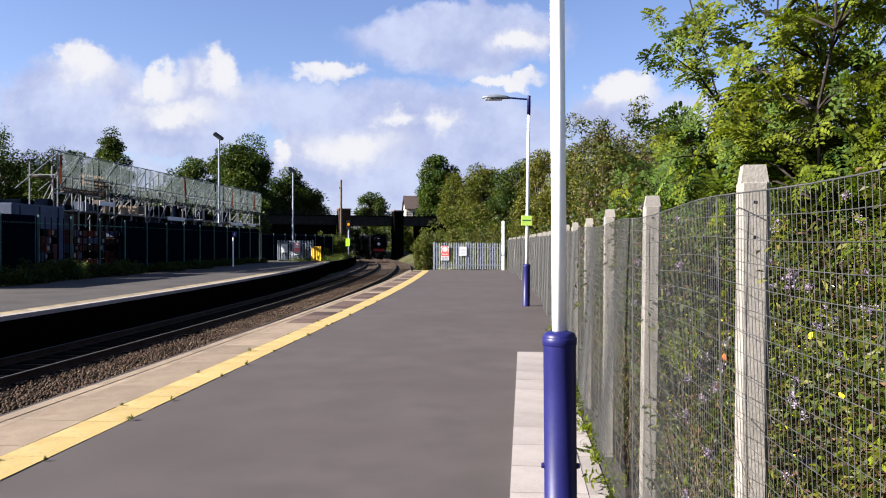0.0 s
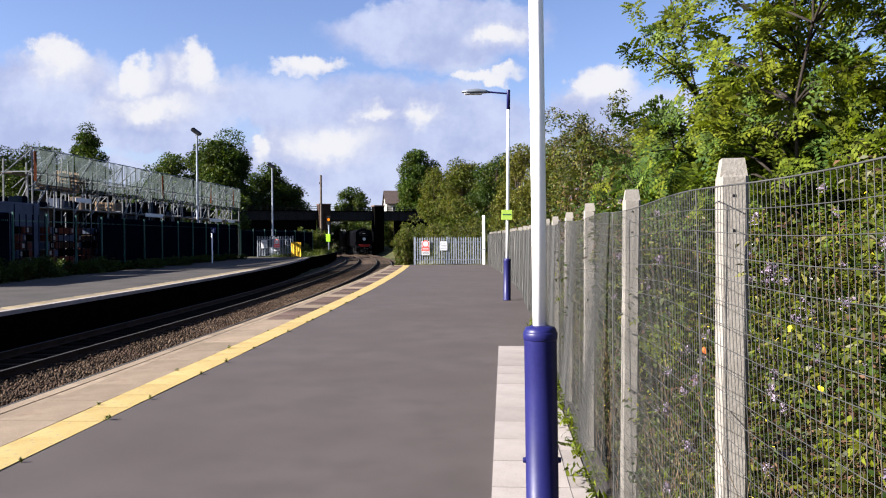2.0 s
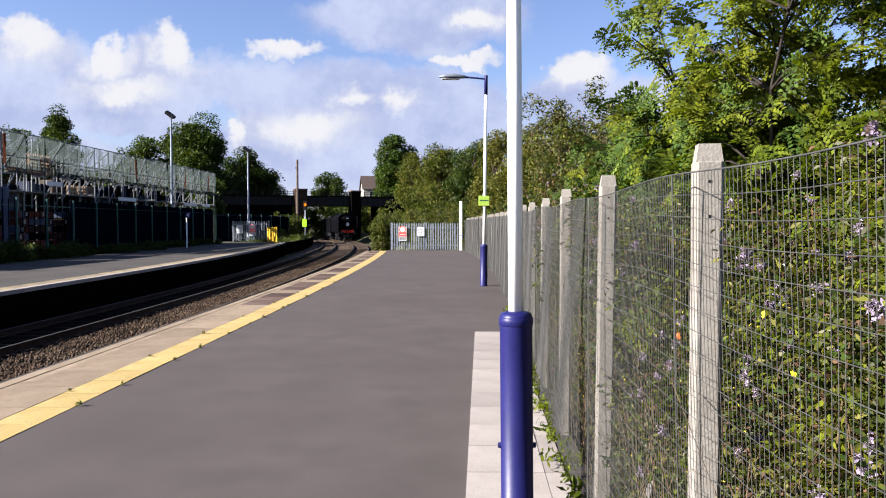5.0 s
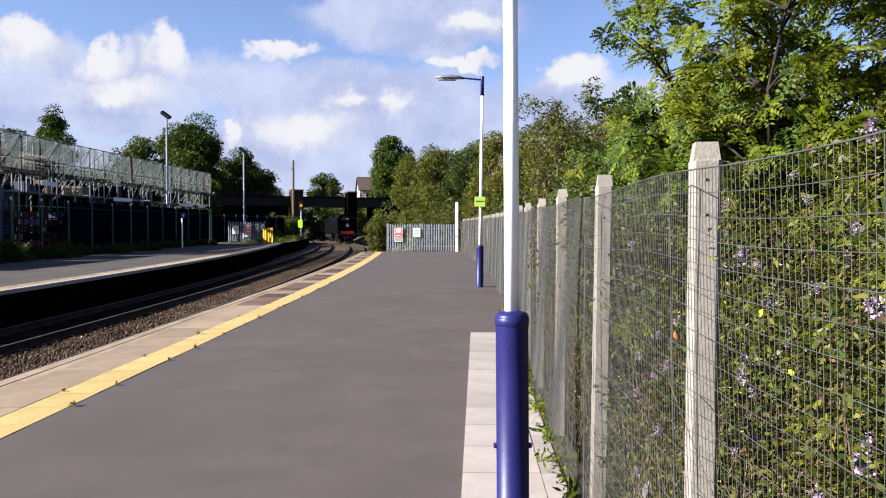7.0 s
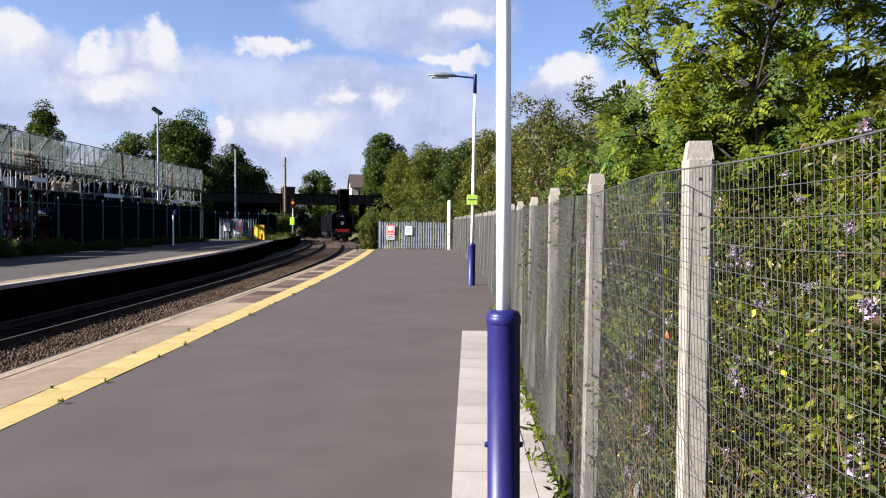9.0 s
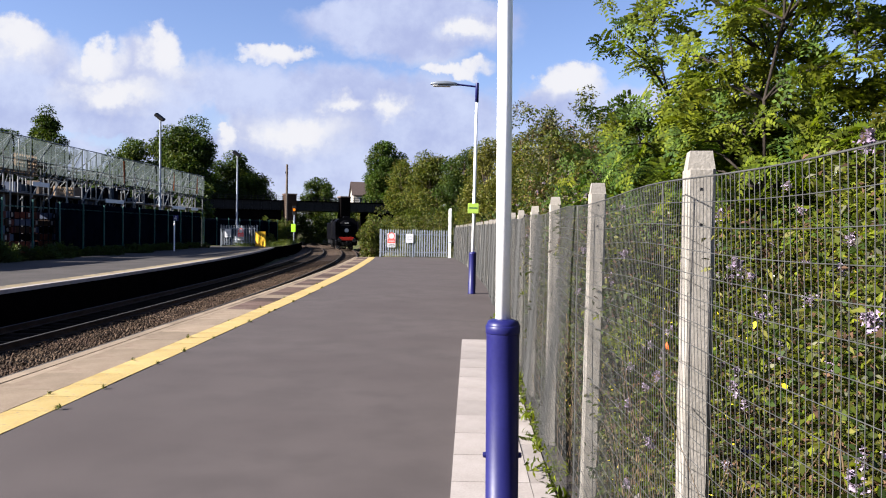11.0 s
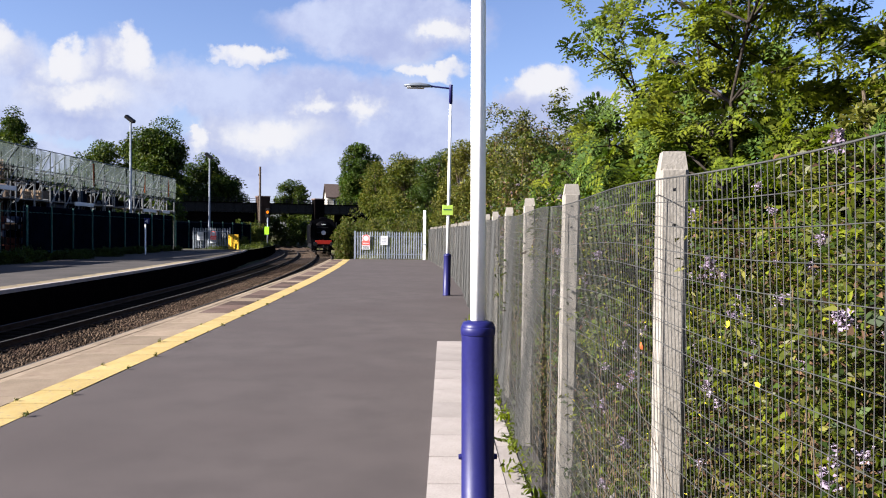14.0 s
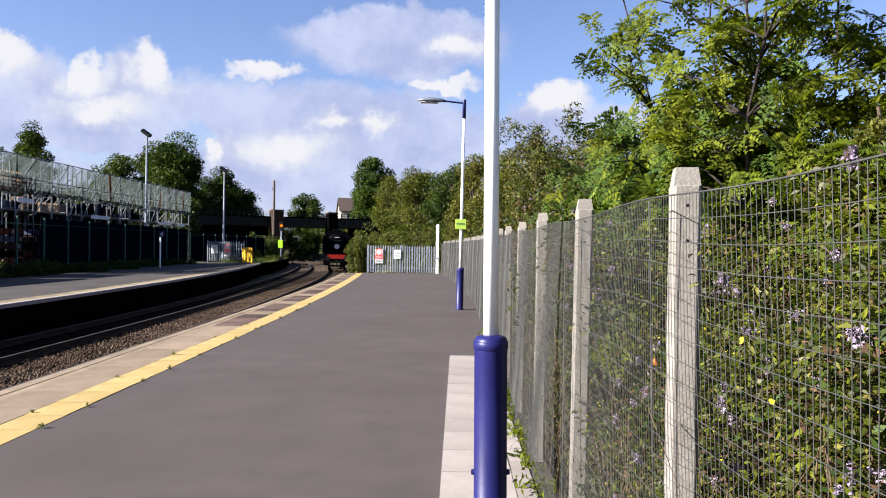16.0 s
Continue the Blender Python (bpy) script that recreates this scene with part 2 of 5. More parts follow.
M = {
    "asphalt": mat("platform asphalt", (0.0535, 0.0455, 0.0440), (0.0685, 0.0580, 0.0560), 0.9, 1.6, 140.0, 0.5, spots=(0.0470, 0.0385, 0.0375), spot_at=(0.42, 0.85), spot_scale=0.4, depth=0.004),
    "asphalt_old": mat("worn asphalt", (0.0362, 0.0331, 0.0304), (0.0563, 0.0495, 0.0460), 0.92, 0.6, 60.0, 0.3),
    "coping": mat("pale concrete coping", (0.1545, 0.1180, 0.0833), (0.2112, 0.1650, 0.1192), 0.88, 2.0, 60.0, 0.3, piece=0.16, spots=(0.1215, 0.0850, 0.0605), spot_scale=1.6, spot_at=(0.52, 0.72)),
    "coping_dark": mat("stained brown coping", (0.052, 0.034, 0.027), (0.088, 0.060, 0.049), 0.9, 2.0, 60.0, 0.3, piece=0.4),
    "yellow": mat("worn yellow paint", (0.2826, 0.2030, 0.0740), (0.3426, 0.2604, 0.1106), 0.8, 3.0, 60.0, 0.25, piece=0.08, spots=(0.215, 0.168, 0.098), spot_scale=16.0, spot_at=(0.52, 0.70)),
    "yellow_old": mat("faded yellow line", (0.190, 0.150, 0.090), (0.270, 0.216, 0.125), 0.85, 1.0, 30.0, 0.2, piece=0.2, spots=(0.100, 0.086, 0.070), spot_scale=1.6, spot_at=(0.42, 0.62)),
    "kerb": mat("light concrete slab", (0.2024, 0.1788, 0.1651), (0.2509, 0.2261, 0.2111), 0.88, 3.0, 70.0, 0.3, piece=0.12, spots=(0.1640, 0.1465, 0.1366), spot_scale=2.5),
    # near-black: the shade on unlit faces is put into this brick colour
    "brick_dark": mat("brick with shade in its colour", (0.002, 0.002, 0.002), (0.004, 0.003, 0.003), 0.92, 2.0, 30.0, 0.5, gloss=0.0),
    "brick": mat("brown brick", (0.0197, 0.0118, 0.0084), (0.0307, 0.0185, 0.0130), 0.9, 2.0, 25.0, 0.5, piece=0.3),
    "ballast": mat("ballast stone", (0.0359, 0.0245, 0.0182), (0.0737, 0.0540, 0.0429), 0.95, 0.8, 22.0, 0.9, depth=0.04, island=0.85, spots=(0.0582, 0.0380, 0.0264), spot_scale=0.5, spot_at=(0.5, 0.65)),
    "rail": mat("rusty rail steel", (0.0222, 0.0138, 0.0090), (0.0378, 0.0246, 0.0180), 0.75, 3.0, 60.0, 0.2, metal=0.3),
    "railhead": mat("polished rail head", (0.0473, 0.0451, 0.0441), (0.0609, 0.0588, 0.0577), 0.8, 6.0, 60.0, 0.05, metal=0.0, gloss=0.02),
    # darker copy of the sleeper colour, for the far track's shaded stretch
    "sleeper_shaded": mat("timber sleeper with shade in its colour", (0.008, 0.0065, 0.0055), (0.014, 0.0115, 0.0095), 0.95, 3.0, 40.0, 0.4, piece=0.2, gloss=0.0),
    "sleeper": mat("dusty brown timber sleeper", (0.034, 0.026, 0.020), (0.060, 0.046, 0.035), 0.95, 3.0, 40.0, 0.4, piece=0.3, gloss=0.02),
    "ground": mat("rough grass and earth", (0.028, 0.034, 0.011), (0.065, 0.060, 0.028), 0.97, 0.25, 8.0, 0.9, depth=0.1),
    "concrete": mat("fence post concrete", (0.1687, 0.1541, 0.1331), (0.2280, 0.2095, 0.1858), 0.92, 6.0, 90.0, 0.5, piece=0.10, spots=(0.1239, 0.1107, 0.0882), spot_scale=7.0, spot_at=(0.58, 0.78), depth=0.006),
    "wire": mat("galvanised wire", (0.0455, 0.0455, 0.0447), (0.0702, 0.0702, 0.0672), 0.6, 9.0, 90.0, 0.1, metal=0.3),
    "white_paint": mat("white painted steel", (0.74, 0.74, 0.73), (0.80, 0.80, 0.79), 0.4, 3.0, 50.0, 0.05, spots=(0.60, 0.58, 0.54), spot_scale=6.0, spot_at=(0.68, 0.8), gloss=0.35),
    "blue": mat("dark blue steel paint", (0.0070, 0.0072, 0.0560), (0.0092, 0.0095, 0.0690), 0.42, 3.0, 50.0, 0.06, spots=(0.0144, 0.0144, 0.0640), spot_scale=9.0, spot_at=(0.66, 0.8), gloss=0.22),
    "grey_steel": mat("galvanised grey steel", (0.1420, 0.1600, 0.1880), (0.2000, 0.2220, 0.2540), 0.5, 5.0, 60.0, 0.1, metal=0.4, piece=0.16, gloss=0.35),
    "scaffold_tube": mat("weathered scaffold tube", (0.0962, 0.1012, 0.1066), (0.1334, 0.1388, 0.1439), 0.5, 5.0, 60.0, 0.1, metal=0.3, piece=0.12, gloss=0.35),
    "green_steel": mat("dark green painted steel", (0.008, 0.048, 0.040), (0.012, 0.070, 0.058), 0.5, 4.0, 60.0, 0.1, gloss=0.35),
    # navy taken down to near-black for the unlit side of the far fences
    "dark_mesh": mat("navy fence panel darkened for shade", (0.0012, 0.0022, 0.0050), (0.0030, 0.0050, 0.0100), 0.9, 1.0, 30.0, 0.2, gloss=0.0),
    "black": mat("black paint", (0.006, 0.006, 0.007), (0.012, 0.012, 0.013), 0.4, 3.0, 40.0, 0.1),
    "loco_black": mat("sooty locomotive black", (0.0008, 0.0008, 0.0014), (0.0018, 0.0018, 0.0028), 0.5, 2.0, 20.0, 0.1, gloss=0.03),
    "red": mat("red painted steel", (0.1925, 0.0105, 0.0070), (0.2310, 0.0175, 0.0105), 0.5, 4.0, 40.0, 0.1),
    "white": mat("white sign face", (0.4560, 0.4560, 0.4560), (0.4920, 0.4920, 0.4920), 0.5, 4.0, 40.0, 0.0, gloss=0.35),
    "lime": mat("yellow-green sign face", (0.2750, 0.4100, 0.0500), (0.3100, 0.4400, 0.0700), 0.5, 4.0, 40.0, 0.0, gloss=0.35),
    "lime_bright": mat("fluorescent yellow-green plate", (0.2768, 0.6120, 0.0216), (0.3036, 0.6480, 0.0360), 0.5, 4.0, 40.0, 0.0),
    "sign_red": mat("red sign print", (0.70, 0.08, 0.07), (0.76, 0.11, 0.09), 0.5, 4.0, 40.0, 0.0),
    "yellow_box": mat("yellow plastic", (0.4800, 0.2700, 0.0120), (0.5160, 0.3120, 0.0240), 0.5, 4.0, 40.0, 0.1),
    "amber": mat("amber signal lens", (1.0, 0.22, 0.01), (1.0, 0.26, 0.015), 0.3, 4.0, 40.0, 0.0, glow=0.3),
    "orange": mat("orange plastic sheet", (0.435, 0.093, 0.023), (0.476, 0.128, 0.035), 0.6, 3.0, 30.0, 0.1),
    "wood": mat("weathered timber", (0.210, 0.150, 0.098), (0.315, 0.232, 0.158), 0.85, 3.0, 40.0, 0.3, piece=0.2),
    "pole_wood": mat("dark timber pole", (0.070, 0.052, 0.041), (0.110, 0.087, 0.070), 0.9, 4.0, 40.0, 0.3),
    "bark": mat("bark", (0.052, 0.041, 0.029), (0.099, 0.075, 0.055), 0.95, 6.0, 50.0, 0.8, depth=0.02),
    # bark colour of the rowans, darker than that of the other trees
    "twig_bark": mat("dark rowan bark", (0.0160, 0.0130, 0.0110), (0.0320, 0.0260, 0.0210), 0.95, 6.0, 50.0, 0.6),
    "stem": mat("shrub stem", (0.0558, 0.0348, 0.0210), (0.0972, 0.0696, 0.0384), 0.9, 6.0, 50.0, 0.3),
    "roof": mat("brown roof tile", (0.0441, 0.0329, 0.0291), (0.0630, 0.0477, 0.0426), 0.9, 3.0, 20.0, 0.4),
    "render_wall": mat("cream house wall", (0.2592, 0.2419, 0.2088), (0.3010, 0.2837, 0.2506), 0.9, 2.0, 30.0, 0.2),
    "glass": mat("dark window glass", (0.02, 0.025, 0.03), (0.04, 0.045, 0.05), 0.12, 2.0, 30.0, 0.0, gloss=0.35),
    "tarp": mat("blue-grey sheeting", (0.0290, 0.0375, 0.0640), (0.0495, 0.0610, 0.0930), 0.6, 1.5, 20.0, 0.2),
    "red_brick": mat("new red brick stack", (0.0528, 0.0143, 0.0101), (0.0812, 0.0262, 0.0182), 0.9, 3.0, 20.0, 0.4),
    "netting": netting_material(),
    "leaf_rowan": mat("rowan leaf", (0.0505, 0.0798, 0.0040), (0.1156, 0.1292, 0.0070), 0.75, 1.2, 30.0, 0.0, island=0.5, thin=0.42),
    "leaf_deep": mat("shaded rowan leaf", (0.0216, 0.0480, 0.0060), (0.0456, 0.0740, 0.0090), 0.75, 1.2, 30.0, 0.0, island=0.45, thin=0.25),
    "leaf_pale": mat("rowan leaf with pale sheen in its colour", (0.0800, 0.1200, 0.0200), (0.1200, 0.1560, 0.0360), 0.75, 1.2, 30.0, 0.0, island=0.3, thin=0.25),
    "dry_stalk": mat("dry tan stalk", (0.0600, 0.0400, 0.0260), (0.1200, 0.0880, 0.0540), 0.9, 6.0, 50.0, 0.2, island=0.4),
    "leaf_dark": mat("dark leaf", (0.0153, 0.0312, 0.0049), (0.0314, 0.0523, 0.0070), 0.6, 0.6, 12.0, 0.0, island=0.45, thin=0.25),
    "leaf_mid": mat("green leaf", (0.0314, 0.0488, 0.0052), (0.0595, 0.0697, 0.0086), 0.6, 0.6, 12.0, 0.0, island=0.45, thin=0.3),
    "leaf_olive": mat("olive leaf", (0.0681, 0.0727, 0.0127), (0.1144, 0.1059, 0.0208), 0.6, 0.6, 12.0, 0.0, island=0.45, thin=0.3),
    "leaf_grey": mat("grey-green leaf", (0.0480, 0.0540, 0.0330), (0.0980, 0.0980, 0.0660), 0.7, 0.8, 12.0, 0.0, island=0.5, thin=0.2),
    "leaf_brown": mat("dry brown leaf", (0.0460, 0.0250, 0.0160), (0.1050, 0.0620, 0.0360), 0.8, 0.8, 12.0, 0.0, island=0.5, thin=0.15),
    "leaf_yellow": mat("yellow petal", (0.75, 0.58, 0.02), (0.85, 0.70, 0.05), 0.6, 2.0, 20.0, 0.0, island=0.2, thin=0.3),
    "flower": mat("pale purple blossom", (0.1950, 0.1480, 0.2300), (0.2900, 0.2400, 0.3250), 0.8, 3.0, 40.0, 0.0, island=0.2, thin=0.25),
    "white_flower": mat("white petal", (0.75, 0.75, 0.70), (0.85, 0.85, 0.80), 0.7, 3.0, 40.0, 0.0, island=0.15, thin=0.2),
}


# ---- mesh helpers ----
def finish(bm):
    bmesh.ops.recalc_face_normals(bm, faces=bm.faces)
    me = bpy.data.meshes.new("mesh")
    bm.to_mesh(me)
    bm.free()
    return me


def part(name, bm, material, parent=None, label="", kind="", smooth=False):
    """One mesh object out of a bmesh or a mesh, under a thing or a part."""
    me = finish(bm) if isinstance(bm, bmesh.types.BMesh) else bm
    if not me.materials:
        me.materials.append(M[material])
    if smooth:
        me.shade_smooth()
    ob = new(name, me)
    ob.parent = parent
    return tagged(ob, label, kind=kind)


def thing(name, m, label, category, group="", kind=""):
    ob = new(name)
    ob.empty_display_size = 0.1
    ob.matrix_basis = m
    return tagged(ob, label, category, group, kind)


def box(bm, x0, y0, z0, x1, y1, z1, bevel=0.0, m=None):
    made = bmesh.ops.create_cube(bm, size=1.0, matrix=(m or Matrix()) @ Matrix.Translation(((x0 + x1) / 2, (y0 + y1) / 2, (z0 + z1) / 2))
                                 @ Matrix.Diagonal((abs(x1 - x0), abs(y1 - y0), abs(z1 - z0), 1)))
    if bevel:
        edges = list({e for v in made["verts"] for e in v.link_edges})
        bmesh.ops.bevel(bm, geom=edges, offset=bevel, segments=1, affect="EDGES")
    return bm


def rod(bm, a, b, r0, r1=None, sides=8):
    """A tapered round bar from a to b."""
    a, b = Vector(a), Vector(b)
    turn = (b - a).to_track_quat("Z", "Y").to_matrix().to_4x4()
    bmesh.ops.create_cone(bm, cap_ends=True, segments=sides, radius1=r0, radius2=r0 if r1 is None else r1, depth=(b - a).length,
                          matrix=Matrix.Translation((a + b) / 2) @ turn)
    return bm


def lathe(profile, sides=24):
    """A turned body from (radius, height) pairs."""
    bm = bmesh.new()
    rings = [[bm.verts.new((r * math.cos(2 * math.pi * k / sides), r * math.sin(2 * math.pi * k / sides), z)) for k in range(sides)] for r, z in profile]
    for low, high in zip(rings, rings[1:]):
        for k in range(sides):
            bm.faces.new((low[k], low[(k + 1) % sides], high[(k + 1) % sides], high[k]))
    bm.faces.new(rings[0]), bm.faces.new(rings[-1])
    return bm


def fast_mesh(verts, faces):
    """A mesh from arrays: verts (n, 3), faces (m, k) all with k corners."""
    verts, faces = np.asarray(verts, np.float32), np.asarray(faces, np.int32)
    me = bpy.data.meshes.new("mesh")
    me.vertices.add(len(verts))
    me.vertices.foreach_set("co", verts.ravel())
    k = faces.shape[1]
    me.loops.add(faces.size)
    me.loops.foreach_set("vertex_index", faces.ravel())
    me.polygons.add(len(faces))
    me.polygons.foreach_set("loop_start", np.arange(0, faces.size, k, dtype=np.int32))
    me.update(calc_edges=True)
    return me


def bars(starts, ends, r, sides=4):
    """Many thin straight wires as one mesh."""
    a, b = np.asarray(starts, float), np.asarray(ends, float)
    way = (b - a) / np.linalg.norm(b - a, axis=1, keepdims=True)
    side = np.cross(way, np.where(np.abs(way[:, 2:]) > 0.9, [[1.0, 0, 0]], [[0, 0, 1.0]]))
    side /= np.linalg.norm(side, axis=1, keepdims=True)
    up = np.cross(way, side)
    ring = [2 * math.pi * k / sides for k in range(sides)]
    r = np.broadcast_to(np.asarray(r, float).reshape(-1, 1), (len(a), 1))
    v = np.stack([p + r * (math.cos(q) * side + math.sin(q) * up) for p in (a, b) for q in ring], 1)
    f = np.array([[k, (k + 1) % sides, sides + (k + 1) % sides, sides + k] for k in range(sides)])
    faces = (np.arange(len(a))[:, None, None] * 2 * sides + f).reshape(-1, 4)
    return fast_mesh(v.reshape(-1, 3), faces)


def blades(centres, ways, ups, length, width, droop=0.25):
    """Leaves: one folded four-cornered blade for each centre, along its way."""
    n = len(centres)
    way = ways / np.linalg.norm(ways, axis=1, keepdims=True)
    side = np.cross(way, ups)
    side /= np.linalg.norm(side, axis=1, keepdims=True) + 1e-9
    up = np.cross(side, way)
    le, wi = np.broadcast_to(length, n)[:, None], np.broadcast_to(width, n)[:, None]
    base = centres - way * le * 0.5
    tip = centres + way * le * 0.5 - up * le * droop
    mid = centres + up * wi * 0.15
    v = np.stack([base, mid - side * wi * 0.5, tip, mid + side * wi * 0.5], 1).reshape(-1, 3)
    f = np.arange(4 * n).reshape(-1, 4)
    return v, f


def leaf_mesh(rng, centres, size, aspect=0.5, out=None):
    n = len(centres)
    ways = rng.normal(size=(n, 3)) * (1, 1, 0.7) + (0 if out is None else out * 0.8)
    ups = rng.normal(size=(n, 3)) * 0.6 + (0, 0, 1)
    s = size * rng.uniform(0.65, 1.35, n)
    return fast_mesh(*blades(centres, ways, ups, s, s * aspect))


def clump_points(rng, hubs, radius, count):
    """Points scattered in loose clumps round hubs."""
    which = rng.integers(0, len(hubs), count)
    off = rng.normal(size=(count, 3))
    off *= (rng.uniform(0.15, 1.0, (count, 1)) ** 0.5) / np.linalg.norm(off, axis=1, keepdims=True)
    rad = radius if np.isscalar(radius) else radius[which][:, None]
    return hubs[which] + off * rad * (1, 1, 0.8), off


# ---- the plan: curves of the line ----
def centre_x(y):
    """The near track's centre line."""
    return -6.35 - 0.00086 * max(0.0, y - 15) ** 2 - 8e-6 * max(0.0, y - 50) ** 3


def track_point(y, off, z=0.0):
    """A point off metres to the side of the near track's centre line."""
    dx = (centre_x(y + 0.5) - centre_x(y - 0.5))
    q = 1 / math.hypot(1, dx)
    return Vector((centre_x(y) + off * q, y - off * dx * q, z))


def left_edge(y):
    return -11.35 - 0.0014 * max(0.0, y - 13) ** 2


FENCE_AT = ((-6, 0.60), (0, 0.72), (5.2, 0.76), (8, 0.82), (13, 0.97), (21, 1.17), (28, 1.19), (34.4, 1.06), (42, 0.75), (49.3, 0.38))


def fence_x(y):
    xs = [p[0] for p in FENCE_AT]
    w = [(float(np.interp(y + d, xs, [p[1] for p in FENCE_AT]))) for d in (-3, -1.5, 0, 1.5, 3)]
    return sum(w) / 5 if -3 < y < 46 else w[2]


def sweep(name, rows, material, parent=None, label="", kind=""):
    """A body whose cross-section, a list of points per station, runs along stations."""
    bm = bmesh.new()
    rings = [[bm.verts.new(p) for p in row] for row in rows]
    k = len(rings[0])
    for a, b in zip(rings, rings[1:]):
        for i in range(k):
            bm.faces.new((a[i], a[(i + 1) % k], b[(i + 1) % k], b[i]))
    bm.faces.new(rings[0]), bm.faces.new(rings[-1])
    return part(name, bm, material, parent, label, kind)


# ---- ground ----
def build_ground():
    xs = np.concatenate([np.linspace(-900, -60, 15), np.linspace(-55, 45, 101), np.linspace(55, 900, 15)])
    ys = np.concatenate([np.linspace(-300, -30, 10), np.linspace(-25, 165, 96), np.linspace(180, 1500, 25)])
    rng = np.random.default_rng(3)
    verts, faces = [], []
    for y in ys:
        c = centre_x(min(max(y, -40), 175))
        for x in xs:
            off = x - c
            low = -1.22
            if off > 0:
                h = low + 1.12 * min(1, max(0, (off - (2.6 if y < 47 else 3.0)) / 2.0)) + (0.8 * min(1, max(0, (off - 12) / 20)))
            else:
                edge = left_edge(min(y, 90)) - c
                h = low + 1.12 * min(1, max(0, (-off + min(edge, -6.5) - 0.8) / 2.5)) + 0.6 * min(1, max(0, (-off - 22) / 30))
            if y > 140:
                h += min(3.0, (y - 140) * 0.01)
            verts.append((x, y, h + (rng.normal() * 0.03 if abs(off) < 60 else 0)))
    w = len(xs)
    for j in range(len(ys) - 1):
        for i in range(w - 1):
            faces.append((j * w + i, j * w + i + 1, (j + 1) * w + i + 1, (j + 1) * w + i))
    part("ground", fast_mesh(verts, faces), "ground", None, "rough grassy railway land with bare earth", "structure", True)["category"] = "ground"


def build_near_platform():
    ys = [y * 1.0 for y in range(-12, 50)] + [49.3]
    body = sweep("platform", [[(fence_x(y) + 0.13, y, 0), (track_point(y, 2.75).x, y, 0), (track_point(y, 2.75).x, y, -0.14), (track_point(y, 1.62).x, y, -0.14),
                 (track_point(y, 1.62).x, y, -1.3), (fence_x(y) + 0.13, y, -1.3)] for y in ys], "asphalt", None,
                 "dark grey asphalt station platform", "structure")
    body["category"] = "platform"
    return body


def build_left_platform():
    ys = [y * 1.5 for y in range(-10, 48)] + [71.5]
    body = sweep("platform", [[(left_edge(y) - 0.75, y, 0.0), (left_edge(y) - 7.5, y, 0), (left_edge(y) - 7.5, y, -1.3), (left_edge(y) - 0.12, y, -1.3),
                 (left_edge(y) - 0.12, y, -0.1), (left_edge(y) - 0.75, y, -0.1)] for y in ys], "asphalt_old", None,
                 "worn grey asphalt platform across the tracks", "structure")
    body["category"] = "platform"
    # the wall's track side is unlit, its darkness comes from the brick colour
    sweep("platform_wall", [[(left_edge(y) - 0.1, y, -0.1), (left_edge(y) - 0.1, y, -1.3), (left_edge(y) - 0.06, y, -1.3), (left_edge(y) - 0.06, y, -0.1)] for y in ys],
          "brick_dark", body, "brick platform wall darkened for shade")
    # the overgrown bank that carries on beyond the platform's end
    ys = [71.6 + 1.5 * k for k in range(28)]
    ends = lambda y: track_point(y, -7.15 + 1.9 * min(1, (y - 71.6) / 38)).x  # noqa: E731
    ramp = sweep("platform_ramp", [[(ends(y), y, -0.04), (ends(y) - 5, y, -0.02), (ends(y) - 5, y, -1.3), (ends(y), y, -1.3)] for y in ys], "ground", None,
                 "grassed-over earth bank beyond the platform end", "structure")
    ramp["category"] = "ramp"
    sweep("retaining_wall", [[(ends(y) + 0.04, y, -0.06), (ends(y) + 0.004, y, -0.06), (ends(y) + 0.004, y, -1.3), (ends(y) + 0.04, y, -1.3)] for y in ys], "brick_dark", ramp, "brick retaining wall darkened for shade")
    rng = np.random.default_rng(8)
    n = 9000
    y = rng.uniform(72, 112, n)
    c = np.stack([np.array([ends(v) for v in y]) - rng.uniform(0.05, 4.0, n), y, np.abs(rng.normal(size=n)) * 0.16], 1)
    tagged(part("grass", leaf_mesh(rng, c, 0.22, 0.25, np.tile((0, 0, 1.4), (n, 1))), "leaf_mid", None, "long green grass on the bank beyond the platform", "stuff"), category="grass")
    return body


def build_track(name, off, label):
    track = thing(name, Matrix(), label, "railway track", "running lines", "structure")
    ys = [-14 + 2.0 * k for k in range(88)]
    for side in (-0.7525, 0.7525):
        o = off + side
        prof = ((-0.07, -0.93), (0.07, -0.93), (0.07, -0.915), (0.012, -0.90), (0.012, -0.815), (0.035, -0.80), (0.035, -0.772), (-0.035, -0.772), (-0.035, -0.80), (-0.012, -0.815), (-0.012, -0.90), (-0.07, -0.915))
        rail = sweep("rail", [[track_point(y, o + a, z) for a, z in prof] for y in ys], "rail", track)
        sweep("rail_head", [[track_point(y, o + a, z) for a, z in ((-0.028, -0.772), (0.028, -0.772), (0.024, -0.767), (-0.024, -0.767))] for y in ys], "railhead", rail, "worn bright running surface")
    kinds = []
    for surface in ("sleeper", "sleeper_shaded"):
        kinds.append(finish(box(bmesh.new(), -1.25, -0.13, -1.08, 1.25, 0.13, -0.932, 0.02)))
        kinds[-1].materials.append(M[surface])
    # sleepers in the far platform's shadow take the darkened copy
    for k in range(200):
        y = -6 + 0.7 * k
        dx = centre_x(y + 0.5) - centre_x(y - 0.5)
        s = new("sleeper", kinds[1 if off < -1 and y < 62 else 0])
        s.parent = track
        s.matrix_basis = Matrix.Translation(track_point(y, off)) @ Matrix.Rotation(-math.atan(dx), 4, "Z")
    return track


